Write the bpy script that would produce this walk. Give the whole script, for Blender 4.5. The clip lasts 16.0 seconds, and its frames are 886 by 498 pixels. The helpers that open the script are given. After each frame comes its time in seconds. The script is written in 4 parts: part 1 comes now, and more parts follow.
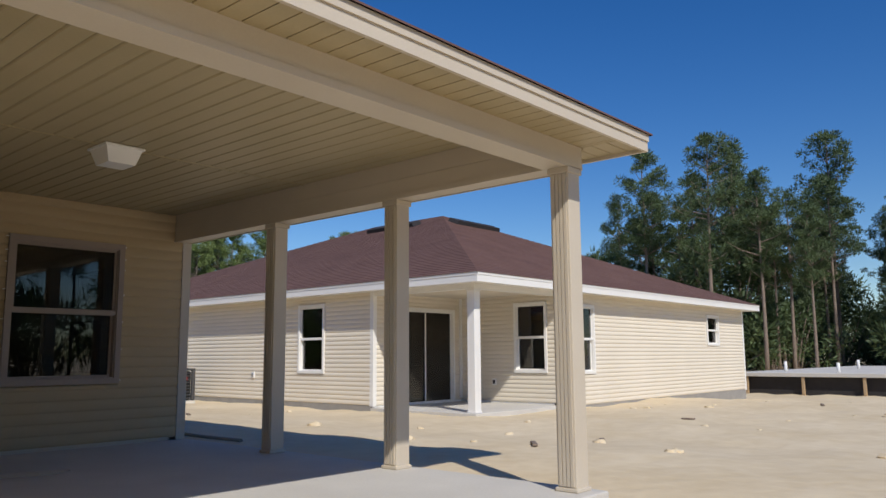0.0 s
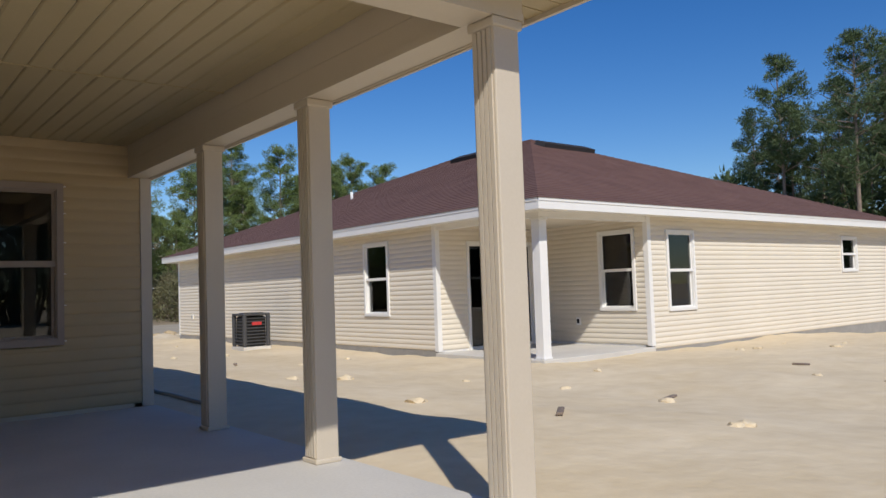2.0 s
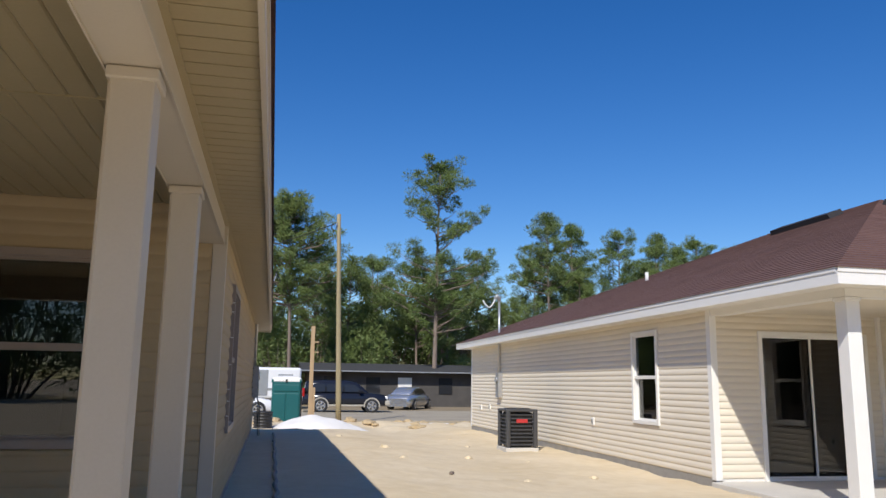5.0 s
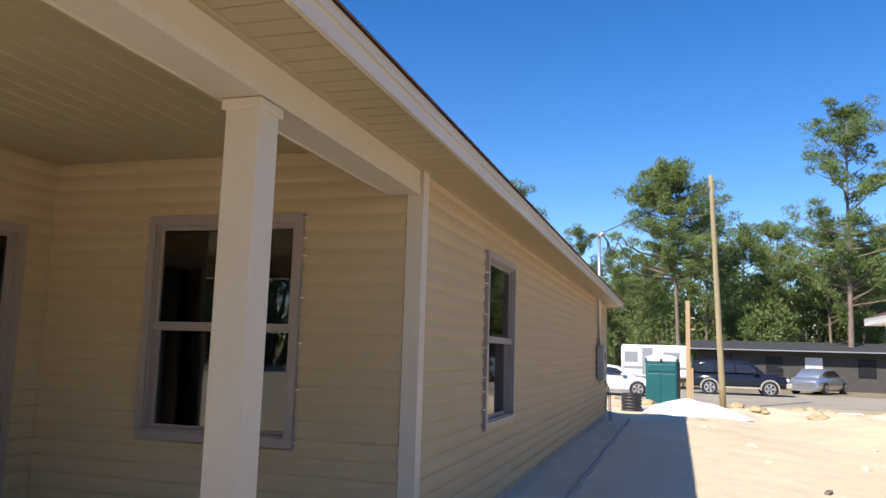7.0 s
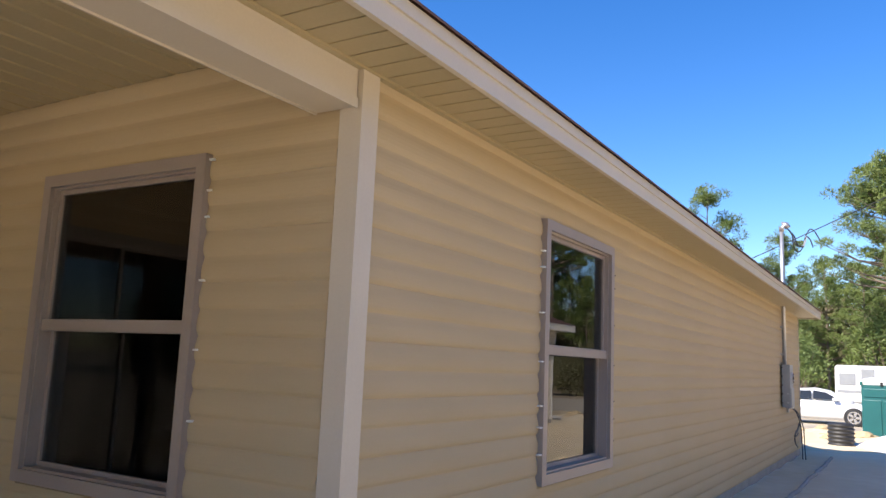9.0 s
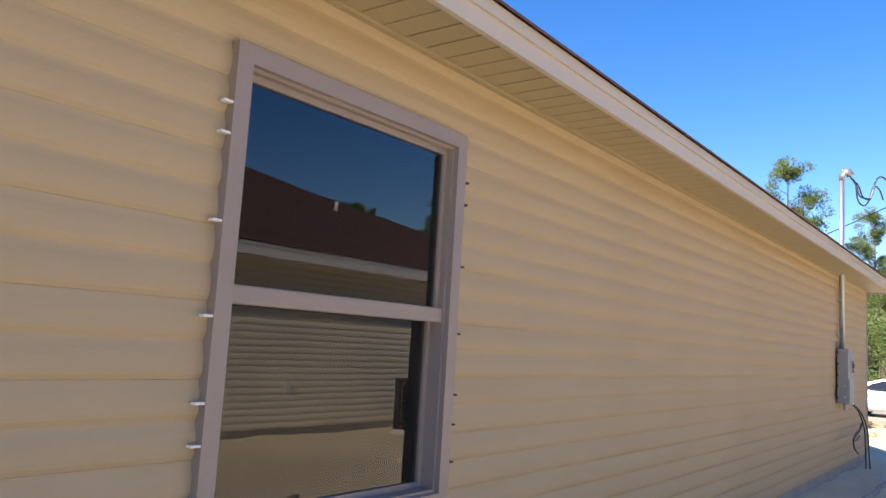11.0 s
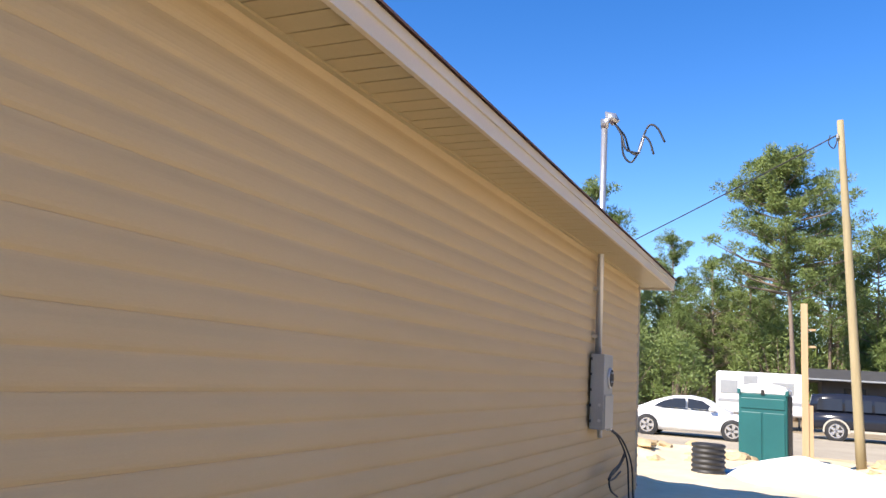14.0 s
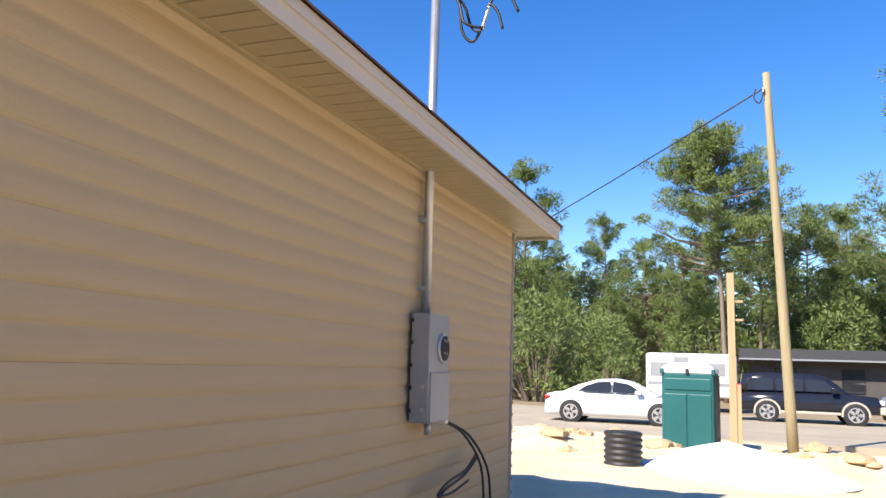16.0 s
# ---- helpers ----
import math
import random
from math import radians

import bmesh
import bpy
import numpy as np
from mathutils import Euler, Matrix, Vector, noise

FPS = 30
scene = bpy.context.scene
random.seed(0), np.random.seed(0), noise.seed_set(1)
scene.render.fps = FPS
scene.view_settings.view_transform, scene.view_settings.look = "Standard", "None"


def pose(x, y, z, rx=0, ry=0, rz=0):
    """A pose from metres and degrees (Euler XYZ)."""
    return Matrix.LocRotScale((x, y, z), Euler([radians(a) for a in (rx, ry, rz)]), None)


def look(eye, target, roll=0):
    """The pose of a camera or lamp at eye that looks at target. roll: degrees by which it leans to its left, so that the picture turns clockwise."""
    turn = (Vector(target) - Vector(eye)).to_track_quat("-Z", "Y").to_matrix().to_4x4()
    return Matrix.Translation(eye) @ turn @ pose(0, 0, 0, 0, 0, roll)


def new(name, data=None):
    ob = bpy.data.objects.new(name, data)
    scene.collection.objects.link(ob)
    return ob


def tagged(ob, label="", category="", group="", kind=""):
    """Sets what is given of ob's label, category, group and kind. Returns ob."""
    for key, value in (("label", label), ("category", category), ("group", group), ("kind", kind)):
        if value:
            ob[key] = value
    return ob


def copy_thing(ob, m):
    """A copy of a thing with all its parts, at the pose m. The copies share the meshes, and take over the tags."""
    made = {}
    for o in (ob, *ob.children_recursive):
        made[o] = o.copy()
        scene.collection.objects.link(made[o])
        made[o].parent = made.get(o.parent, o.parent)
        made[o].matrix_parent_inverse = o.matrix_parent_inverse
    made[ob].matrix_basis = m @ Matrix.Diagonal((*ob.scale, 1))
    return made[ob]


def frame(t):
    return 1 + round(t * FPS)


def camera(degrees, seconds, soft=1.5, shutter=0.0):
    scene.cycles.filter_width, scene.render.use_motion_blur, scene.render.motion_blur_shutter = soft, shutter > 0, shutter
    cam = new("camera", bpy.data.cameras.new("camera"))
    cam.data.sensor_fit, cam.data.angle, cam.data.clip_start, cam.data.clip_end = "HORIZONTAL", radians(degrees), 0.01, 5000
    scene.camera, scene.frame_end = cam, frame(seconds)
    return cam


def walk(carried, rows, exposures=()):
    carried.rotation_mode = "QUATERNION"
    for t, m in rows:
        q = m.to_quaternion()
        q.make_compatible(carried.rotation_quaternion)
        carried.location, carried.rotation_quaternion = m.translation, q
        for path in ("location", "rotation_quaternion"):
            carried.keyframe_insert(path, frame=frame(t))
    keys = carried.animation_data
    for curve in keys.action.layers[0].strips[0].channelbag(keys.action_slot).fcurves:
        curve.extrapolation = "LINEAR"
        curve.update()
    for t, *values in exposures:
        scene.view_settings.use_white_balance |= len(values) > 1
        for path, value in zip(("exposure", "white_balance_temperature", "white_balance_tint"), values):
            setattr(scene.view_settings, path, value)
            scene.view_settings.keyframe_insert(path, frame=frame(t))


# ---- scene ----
cam = camera(59.9, 16.0)
PATH = [
    (0, (-4.886, -8.432, 1.006), (-3.401, -7.121, 1.281), -0.4),
    (0.5, (-4.214, -8.326, 1.045), (-2.82, -6.914, 1.294), -0.3),
    (1, (-3.644, -8.264, 1.087), (-2.31, -6.789, 1.299), -0.5),
    (1.5, (-3.115, -8.227, 1.091), (-1.825, -6.708, 1.272), -0.9),
    (2, (-2.559, -8.042, 1.111), (-1.312, -6.482, 1.221), -2.0),
    (2.5, (-2.008, -7.746, 1.122), (-0.773, -6.2, 1.411), 0.4),
    (3, (-1.558, -7.529, 1.185), (-0.342, -5.967, 1.466), -0.4),
    (3.2, (-1.371, -7.447, 1.203), (-0.163, -5.873, 1.456), -1.1),
    (5.3, (0.676, -6.31, 1.276), (0.886, -4.35, 1.613), 1.0),
    (5.5, (0.807, -6.125, 1.293), (0.88, -4.152, 1.615), 0.9),
    (6, (1.144, -5.609, 1.334), (0.935, -3.644, 1.643), 1.8),
    (6.5, (1.409, -5.11, 1.341), (1.007, -3.171, 1.623), 1.1),
    (7, (1.569, -4.617, 1.38), (0.989, -2.721, 1.644), 1.7),
    (7.5, (1.698, -4.093, 1.409), (0.966, -2.248, 1.657), 2.5),
    (8, (1.741, -3.466, 1.418), (0.891, -1.672, 1.665), 2.3),
    (8.2, (1.755, -3.261, 1.403), (0.864, -1.489, 1.661), 2.1),
    (10.3, (1.907, -0.51, 1.391), (0.716, 1.065, 1.709), 3.7),
    (10.5, (1.903, -0.234, 1.39), (0.698, 1.33, 1.709), 3.7),
    (11, (1.899, 0.395, 1.395), (0.699, 1.978, 1.63), 3.5),
    (11.5, (1.869, 0.98, 1.397), (0.828, 2.667, 1.661), 3.7),
    (12, (1.8, 1.559, 1.337), (0.906, 3.323, 1.635), 2.7),
    (12.5, (1.712, 2.31, 1.326), (0.84, 4.086, 1.621), 3.5),
    (13, (1.683, 3.062, 1.358), (0.813, 4.841, 1.64), 3.8),
    (13.5, (1.698, 3.631, 1.369), (0.841, 5.415, 1.659), 3.6),
    (14, (1.722, 4.18, 1.355), (0.893, 5.974, 1.666), 3.5),
    (14.5, (1.713, 4.818, 1.334), (0.919, 6.624, 1.663), 2.9),
    (15, (1.725, 5.432, 1.315), (0.966, 7.253, 1.643), 2.6),
    (15.5, (1.794, 6.055, 1.295), (1.071, 7.893, 1.61), 2.4),
    (16, (1.892, 6.76, 1.267), (1.2, 8.613, 1.566), 1.8),
]
walk(cam, [(t, look(e, g, r)) for t, e, g, r in PATH],
     exposures=[(0, -0.18, 6500, 10), (3, -0.1, 6500, 10), (5.5, 0.22, 6500, 10), (7, 0.75, 6700, 11), (8, 0.97, 6900, 12), (10.3, 1.35, 7150, 14), (16, 1.14, 7100, 13)])

# ---- light ----
SUN_WAY = Vector((0.515, 0.95, -1.0)).normalized()
sun = new("sun", bpy.data.lights.new("sun", "SUN"))
sun.data.energy, sun.data.angle, sun.data.color = 4.1, radians(0.6), (1.0, 0.96, 0.90)
sun.matrix_world = look((0, 0, 40), Vector((0, 0, 40)) + SUN_WAY)
world = bpy.data.worlds.new("world")
scene.world = world
world.use_nodes = True
wn = world.node_tree.nodes
sky = wn.new("ShaderNodeTexSky")
sky.sky_type, sky.sun_disc = "NISHITA", False
sky.sun_elevation = math.asin(-SUN_WAY.z)
sky.sun_rotation = math.atan2(-SUN_WAY.x, -SUN_WAY.y)
sky.air_density, sky.dust_density, sky.ozone_density = 1.0, 0.1, 4.0
hue = wn.new("ShaderNodeHueSaturation")
hue.inputs["Saturation"].default_value = 1.33
hue.inputs["Hue"].default_value = 0.511
world.node_tree.links.new(sky.outputs[0], hue.inputs["Color"])
world.node_tree.links.new(hue.outputs[0], wn["Background"].inputs[0])
wn["Background"].inputs[1].default_value = 0.112


# ---- materials ----
def mat(name, c1, c2=None, scale=4.0, fine=60.0, rough=0.6, metal=0.0, bump=0.15, dist=0.004, mix=0.6, stretch=(1, 1, 1), island=0.0, spec=0.5):
    """A surface whose colour runs from c1 to c2 in broad patches and a fine grain, with a fine relief."""
    m = bpy.data.materials.new(name)
    m.use_nodes = True
    n, l = m.node_tree.nodes, m.node_tree.links
    p = n["Principled BSDF"]
    p.inputs["Specular IOR Level"].default_value = spec
    p.inputs["Roughness"].default_value, p.inputs["Metallic"].default_value = rough, metal
    c2 = c2 or tuple(v * 0.8 for v in c1)
    co = n.new("ShaderNodeTexCoord")
    mp = n.new("ShaderNodeMapping")
    mp.inputs["Scale"].default_value = stretch
    l.new(co.outputs["Object"], mp.inputs[0])
    a, b = n.new("ShaderNodeTexNoise"), n.new("ShaderNodeTexNoise")
    a.inputs["Scale"].default_value, b.inputs["Scale"].default_value = scale, fine
    a.inputs["Detail"].default_value, b.inputs["Detail"].default_value = 4, 5
    l.new(mp.outputs[0], a.inputs[0]), l.new(mp.outputs[0], b.inputs[0])
    add = n.new("ShaderNodeMath")
    add.operation = "MULTIPLY_ADD"
    add.inputs[1].default_value = mix
    sc = n.new("ShaderNodeMath")
    sc.operation, sc.inputs[1].default_value = "MULTIPLY", 1 - mix
    l.new(b.outputs[0], sc.inputs[0])
    l.new(a.outputs[0], add.inputs[0]), l.new(sc.outputs[0], add.inputs[2])
    last = add.outputs[0]
    if island:
        oi = n.new("ShaderNodeObjectInfo")
        k = n.new("ShaderNodeMath")
        k.operation, k.inputs[1].default_value = "MULTIPLY_ADD", island
        l.new(oi.outputs["Random"], k.inputs[0]), l.new(last, k.inputs[2])
        last = k.outputs[0]
    r = n.new("ShaderNodeValToRGB")
    r.color_ramp.elements[0].position, r.color_ramp.elements[1].position = 0.3, 0.7
    r.color_ramp.elements[0].color, r.color_ramp.elements[1].color = (*c1, 1), (*c2, 1)
    l.new(last, r.inputs[0]), l.new(r.outputs[0], p.inputs["Base Color"])
    bp = n.new("ShaderNodeBump")
    bp.inputs["Strength"].default_value, bp.inputs["Distance"].default_value = bump, dist
    l.new(b.outputs[0], bp.inputs["Height"]), l.new(bp.outputs[0], p.inputs["Normal"])
    return m


def glass_mat(name, tint, ior):
    """A pane: tint dims what lies behind, with the gloss of its two faces."""
    m = bpy.data.materials.new(name)
    m.use_nodes = True
    n, l = m.node_tree.nodes, m.node_tree.links
    n.remove(n["Principled BSDF"])
    t, g, f, x = (n.new("ShaderNode" + k) for k in ("BsdfTransparent", "BsdfGlossy", "Fresnel", "MixShader"))
    t.inputs[0].default_value = (*tint, 1)
    g.inputs["Roughness"].default_value = 0.004
    nz, bp = n.new("ShaderNodeTexNoise"), n.new("ShaderNodeBump")
    nz.inputs["Scale"].default_value = 2.0
    bp.inputs["Strength"].default_value, bp.inputs["Distance"].default_value = 0.03, 0.015
    l.new(nz.outputs[0], bp.inputs["Height"]), l.new(bp.outputs[0], g.inputs["Normal"])
    f.inputs[0].default_value = ior
    l.new(f.outputs[0], x.inputs[0]), l.new(t.outputs[0], x.inputs[1]), l.new(g.outputs[0], x.inputs[2])
    l.new(x.outputs[0], n["Material Output"].inputs[0])
    return m


SIDING = mat("siding_vinyl", (0.47, 0.362, 0.215), (0.51, 0.397, 0.245), 1.2, 90, 0.8, bump=0.12, dist=0.002, stretch=(1, 0.15, 4), spec=0.2)
SIDING_B = mat("siding_vinyl_pale", (0.70, 0.63, 0.51), (0.76, 0.69, 0.57), 1.2, 90, 0.7, bump=0.12, dist=0.002, spec=0.3)
TRIM_A = mat("trim_beige", (0.55, 0.475, 0.37), (0.60, 0.525, 0.415), 2, 80, 0.45, bump=0.08)
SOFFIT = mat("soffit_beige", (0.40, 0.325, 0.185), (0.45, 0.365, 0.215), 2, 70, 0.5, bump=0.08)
WHITE = mat("trim_white", (0.80, 0.78, 0.73), (0.84, 0.82, 0.78), 3, 80, 0.4, bump=0.05)
FRAME_A = mat("window_vinyl", (0.30, 0.24, 0.205), (0.34, 0.28, 0.24), 3, 80, 0.4, bump=0.05)
SHINGLE = mat("shingle_brown", (0.10, 0.050, 0.040), (0.16, 0.085, 0.068), 1.5, 45, 0.9, bump=0.6, dist=0.01, island=0.1)
VENT = mat("vent_and_shade_black", (0.02, 0.018, 0.018), (0.035, 0.03, 0.03), 5, 60, 0.8)
GROUND = mat("sand", (0.59, 0.465, 0.285), (0.73, 0.61, 0.425), 0.55, 4.0, 0.95, bump=0.4, dist=0.05, mix=0.55)
WHITE_SAND = mat("white_sand", (0.78, 0.74, 0.68), (0.85, 0.82, 0.77), 2, 40, 0.95, bump=0.6, dist=0.02)
CONCRETE = mat("concrete", (0.52, 0.49, 0.44), (0.64, 0.61, 0.55), 1.3, 50, 0.85, bump=0.3, dist=0.004)
SLAB_EDGE = mat("slab_edge_grey", (0.24, 0.23, 0.21), (0.36, 0.34, 0.31), 3, 50, 0.9, bump=0.4)
# tint helps darken the unlit rooms seen through the panes
GLASS = glass_mat("window_glass", (0.36, 0.37, 0.37), 1.75)
# near-black colour stands in for the shade inside the rooms
DARK = mat("room_shade_dark", (0.07, 0.062, 0.055), (0.09, 0.08, 0.07), 2, 30, 0.9)
GREY_METAL = mat("painted_steel_grey", (0.30, 0.31, 0.31), (0.36, 0.37, 0.37), 4, 70, 0.45, metal=0.3, bump=0.06)
GALV = mat("galvanised_steel", (0.44, 0.44, 0.44), (0.54, 0.54, 0.54), 6, 60, 0.35, metal=0.7, bump=0.05)
BLACK = mat("black_rubber", (0.012, 0.012, 0.013), (0.03, 0.03, 0.03), 6, 60, 0.55, bump=0.1)
AC_GREY = mat("ac_grey", (0.055, 0.056, 0.058), (0.08, 0.08, 0.082), 6, 60, 0.5, metal=0.2)
RED = mat("badge_red", (0.5, 0.03, 0.03), (0.55, 0.05, 0.05), 5, 60, 0.4)
TEAL = mat("teal_plastic", (0.004, 0.085, 0.088), (0.008, 0.115, 0.115), 1.5, 40, 0.45, bump=0.1)
WOOD_POLE = mat("treated_pine", (0.27, 0.22, 0.12), (0.38, 0.31, 0.18), 3, 40, 0.85, bump=0.5, dist=0.006, stretch=(4, 4, 0.3))
WOOD_POST = mat("raw_lumber", (0.38, 0.26, 0.14), (0.48, 0.34, 0.20), 3, 40, 0.85, bump=0.4, stretch=(4, 4, 0.3))
BARK = mat("pine_bark", (0.16, 0.115, 0.085), (0.30, 0.24, 0.19), 4, 20, 0.95, bump=0.8, dist=0.03, stretch=(2, 2, 0.5))
NEEDLE = mat("pine_needles", (0.075, 0.125, 0.025), (0.17, 0.22, 0.06), 0.35, 3.0, 0.6, bump=0.0, island=0.15)
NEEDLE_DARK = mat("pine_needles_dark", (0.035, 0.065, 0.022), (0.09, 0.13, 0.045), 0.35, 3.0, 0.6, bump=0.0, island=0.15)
BUSH = mat("brush_leaves", (0.07, 0.085, 0.03), (0.17, 0.15, 0.07), 0.5, 4.0, 0.7, bump=0.0, island=0.2)
CAR_WHITE = mat("car_paint_white", (0.78, 0.78, 0.78), (0.80, 0.80, 0.80), 1, 200, 0.18, bump=0.0)
CAR_BLACK = mat("car_paint_black", (0.012, 0.014, 0.022), (0.016, 0.018, 0.026), 1, 200, 0.15, bump=0.0)
CAR_GLASS = mat("car_glass", (0.02, 0.022, 0.025), (0.03, 0.03, 0.032), 1, 200, 0.06, bump=0.0)
CHROME = mat("alloy", (0.6, 0.6, 0.61), (0.7, 0.7, 0.7), 5, 60, 0.25, metal=0.8, bump=0.0)
TAN_PLASTIC = mat("tan_cladding", (0.42, 0.38, 0.31), (0.46, 0.42, 0.35), 3, 60, 0.5)
DUG_SOIL = mat("dug_soil", (0.40, 0.29, 0.15), (0.55, 0.42, 0.25), 1.5, 14, 0.95, bump=0.6, dist=0.03)
ROAD = mat("old_road", (0.30, 0.255, 0.19), (0.44, 0.38, 0.28), 0.6, 25, 0.95, bump=0.4, dist=0.01)
LAMP_RED = mat("tail_lamp_red", (0.35, 0.01, 0.01), (0.4, 0.02, 0.02), 5, 60, 0.2)
LAMP_CLEAR = mat("lamp_clear", (0.7, 0.7, 0.7), (0.75, 0.75, 0.75), 5, 60, 0.15)
LEAF_LITTER = mat("forest_floor", (0.20, 0.15, 0.09), (0.34, 0.27, 0.17), 0.8, 12, 0.95, bump=0.5, dist=0.03)


# ---- mesh helpers ----
def box(bm, x0, x1, y0, y1, z0, z1):
    v = [bm.verts.new((x, y, z)) for x in (x0, x1) for y in (y0, y1) for z in (z0, z1)]
    for f in ((0, 1, 3, 2), (4, 6, 7, 5), (0, 4, 5, 1), (2, 3, 7, 6), (0, 2, 6, 4), (1, 5, 7, 3)):
        bm.faces.new([v[i] for i in f])
    return v


def bevelled(bm, x0, x1, y0, y1, z0, z1, w=0.01, seg=2):
    v = box(bm, x0, x1, y0, y1, z0, z1)
    es = {e for a in v for e in a.link_edges}
    bmesh.ops.bevel(bm, geom=list(es), offset=w, segments=seg, affect="EDGES", profile=0.5)


def tube(bm, pts, radii, n=10, cap=True):
    """A round bar along points."""
    rings = []
    pts = [Vector(p) for p in pts]
    radii = [radii] * len(pts) if isinstance(radii, (int, float)) else radii
    for i, p in enumerate(pts):
        d = (pts[min(i + 1, len(pts) - 1)] - pts[max(i - 1, 0)]).normalized()
        u = d.cross(Vector((0, 0, 1)) if abs(d.z) < 0.9 else Vector((1, 0, 0))).normalized()
        w = d.cross(u)
        rings.append([bm.verts.new(p + radii[i] * (math.cos(k * math.tau / n) * u + math.sin(k * math.tau / n) * w)) for k in range(n)])
    for a, b in zip(rings, rings[1:]):
        for k in range(n):
            f = bm.faces.new((a[k], a[(k + 1) % n], b[(k + 1) % n], b[k]))
            f.smooth = True
    if cap:
        bm.faces.new(rings[0][::-1]), bm.faces.new(rings[-1])


def prism(bm, pts, axis, a, b):
    """A flat outline of (u, v) pushed from a to b along axis ('x': u=y, v=z; 'y': u=x, v=z)."""
    def at(u, v, s):
        return (s, u, v) if axis == "x" else (u, s, v) if axis == "y" else (u, v, s)
    p = [bm.verts.new(at(u, v, a)) for u, v in pts]
    q = [bm.verts.new(at(u, v, b)) for u, v in pts]
    bm.faces.new(p), bm.faces.new(q[::-1])
    for i in range(len(pts)):
        j = (i + 1) % len(pts)
        bm.faces.new((p[i], q[i], q[j], p[j]))


def part(name, bm, material, parent, label="", smooth=False):
    bmesh.ops.recalc_face_normals(bm, faces=bm.faces)
    me = bpy.data.meshes.new(name)
    bm.to_mesh(me)
    bm.free()
    me.materials.append(material)
    if smooth:
        me.polygons.foreach_set("use_smooth", [True] * len(me.polygons))
    ob = new(name, me)
    ob.parent = parent
    return tagged(ob, label)


def thing(name, x, y, z, label, category, rz=0, group="", kind=""):
    ob = new(name)
    ob.matrix_world = pose(x, y, z, 0, 0, rz)
    return tagged(ob, label, category, group, kind)


def solid(name, bm, material, label, category, at=(0, 0, 0), kind="", group="", smooth=False):
    """A thing that is one mesh."""
    ob = part(name, bm, material, None, label, smooth)
    ob.location = at
    return tagged(ob, label, category, group, kind)


# ---- ground ----
def smooth01(v):
    v = max(0.0, min(1.0, v))
    return v * v * (3 - 2 * v)


STREET_DROP = 0.14
STREET = -0.40


def ground_z(x, y):
    z = -0.19 * smooth01((x - 1.5) / 4.0)
    z -= 0.30 * smooth01((x - 14) / 8) * smooth01((12 - y) / 8)
    z -= 0.27 * smooth01((y - 13.6) / 5) * (1 - smooth01((x - 3.5) / 3) * (1 - smooth01((y - 19) / 5)))
    z -= STREET_DROP * smooth01((y - 24) / 4)
    near = smooth01((abs(x - 1.0) - 0.2) / 1.0) if -8 < y < 14 else 1.0
    z += 0.05 * noise.noise((x * 0.35, y * 0.35, 0.3)) * near
    lump = smooth01((y + 30) / 5) * (1 - smooth01((y - 23) / 4))
    z += 0.055 * noise.noise((x * 1.3, y * 1.3, 5)) * lump * near
    ridge = smooth01((y - 14.5) / 1.5) * (1 - smooth01((y - 17.5) / 1.5)) * (1 - smooth01((x - 4) / 2))
    z += ridge * (0.05 + 0.06 * noise.noise((x * 1.6, y * 1.6, 2)))
    hole = math.exp(-((x - 1.1) ** 2 + (y - 25.4) ** 2) / 3.0)
    z -= 0.22 * hole
    spoil = smooth01((y - 20.5) / 1) * (1 - smooth01((y - 27) / 1.5))
    z += spoil * max(0, 0.34 * noise.noise((x * 0.7, y * 0.7, 9)) + 0.05) * (1 - hole) ** 4
    return z


def axis_steps(lo, hi, dense_lo, dense_hi, step, far):
    s, v = [], dense_lo
    while v < dense_hi:
        s.append(v)
        v += step
    k = step
    while v < hi:
        s.append(v)
        k *= far
        v += k
    s.append(hi)
    v, k = dense_lo, step
    while v > lo:
        k *= far
        v -= k
        s.insert(0, max(v, lo))
    return s


bm = bmesh.new()
xs, ys = axis_steps(-2500, 2500, -9, 24, 0.3, 1.25), axis_steps(-2500, 2500, -12, 29, 0.3, 1.25)
grid = [[bm.verts.new((x, y, ground_z(x, y))) for x in xs] for y in ys]
for j in range(len(ys) - 1):
    for i in range(len(xs) - 1):
        bm.faces.new((grid[j][i], grid[j][i + 1], grid[j + 1][i + 1], grid[j + 1][i]))
solid("ground", bm, GROUND, "pale yellow building-site sand with tyre-churned lumps", "ground", kind="structure", smooth=True)

bm = bmesh.new()
box(bm, -120, 150, 28.3, 41.0, STREET - 0.3, STREET + 0.015)
solid("road", bm, ROAD, "sandy worn grey street with soft dirt edges", "road", kind="structure")
bm = bmesh.new()
box(bm, -150, 180, 41.2, 140, STREET - 0.3, STREET + 0.02)
solid("verge", bm, LEAF_LITTER, "brown litter-covered verge under the pines", "ground", kind="structure")


# ---- house parts ----
LAP = 0.114
LAP_B = 0.1016


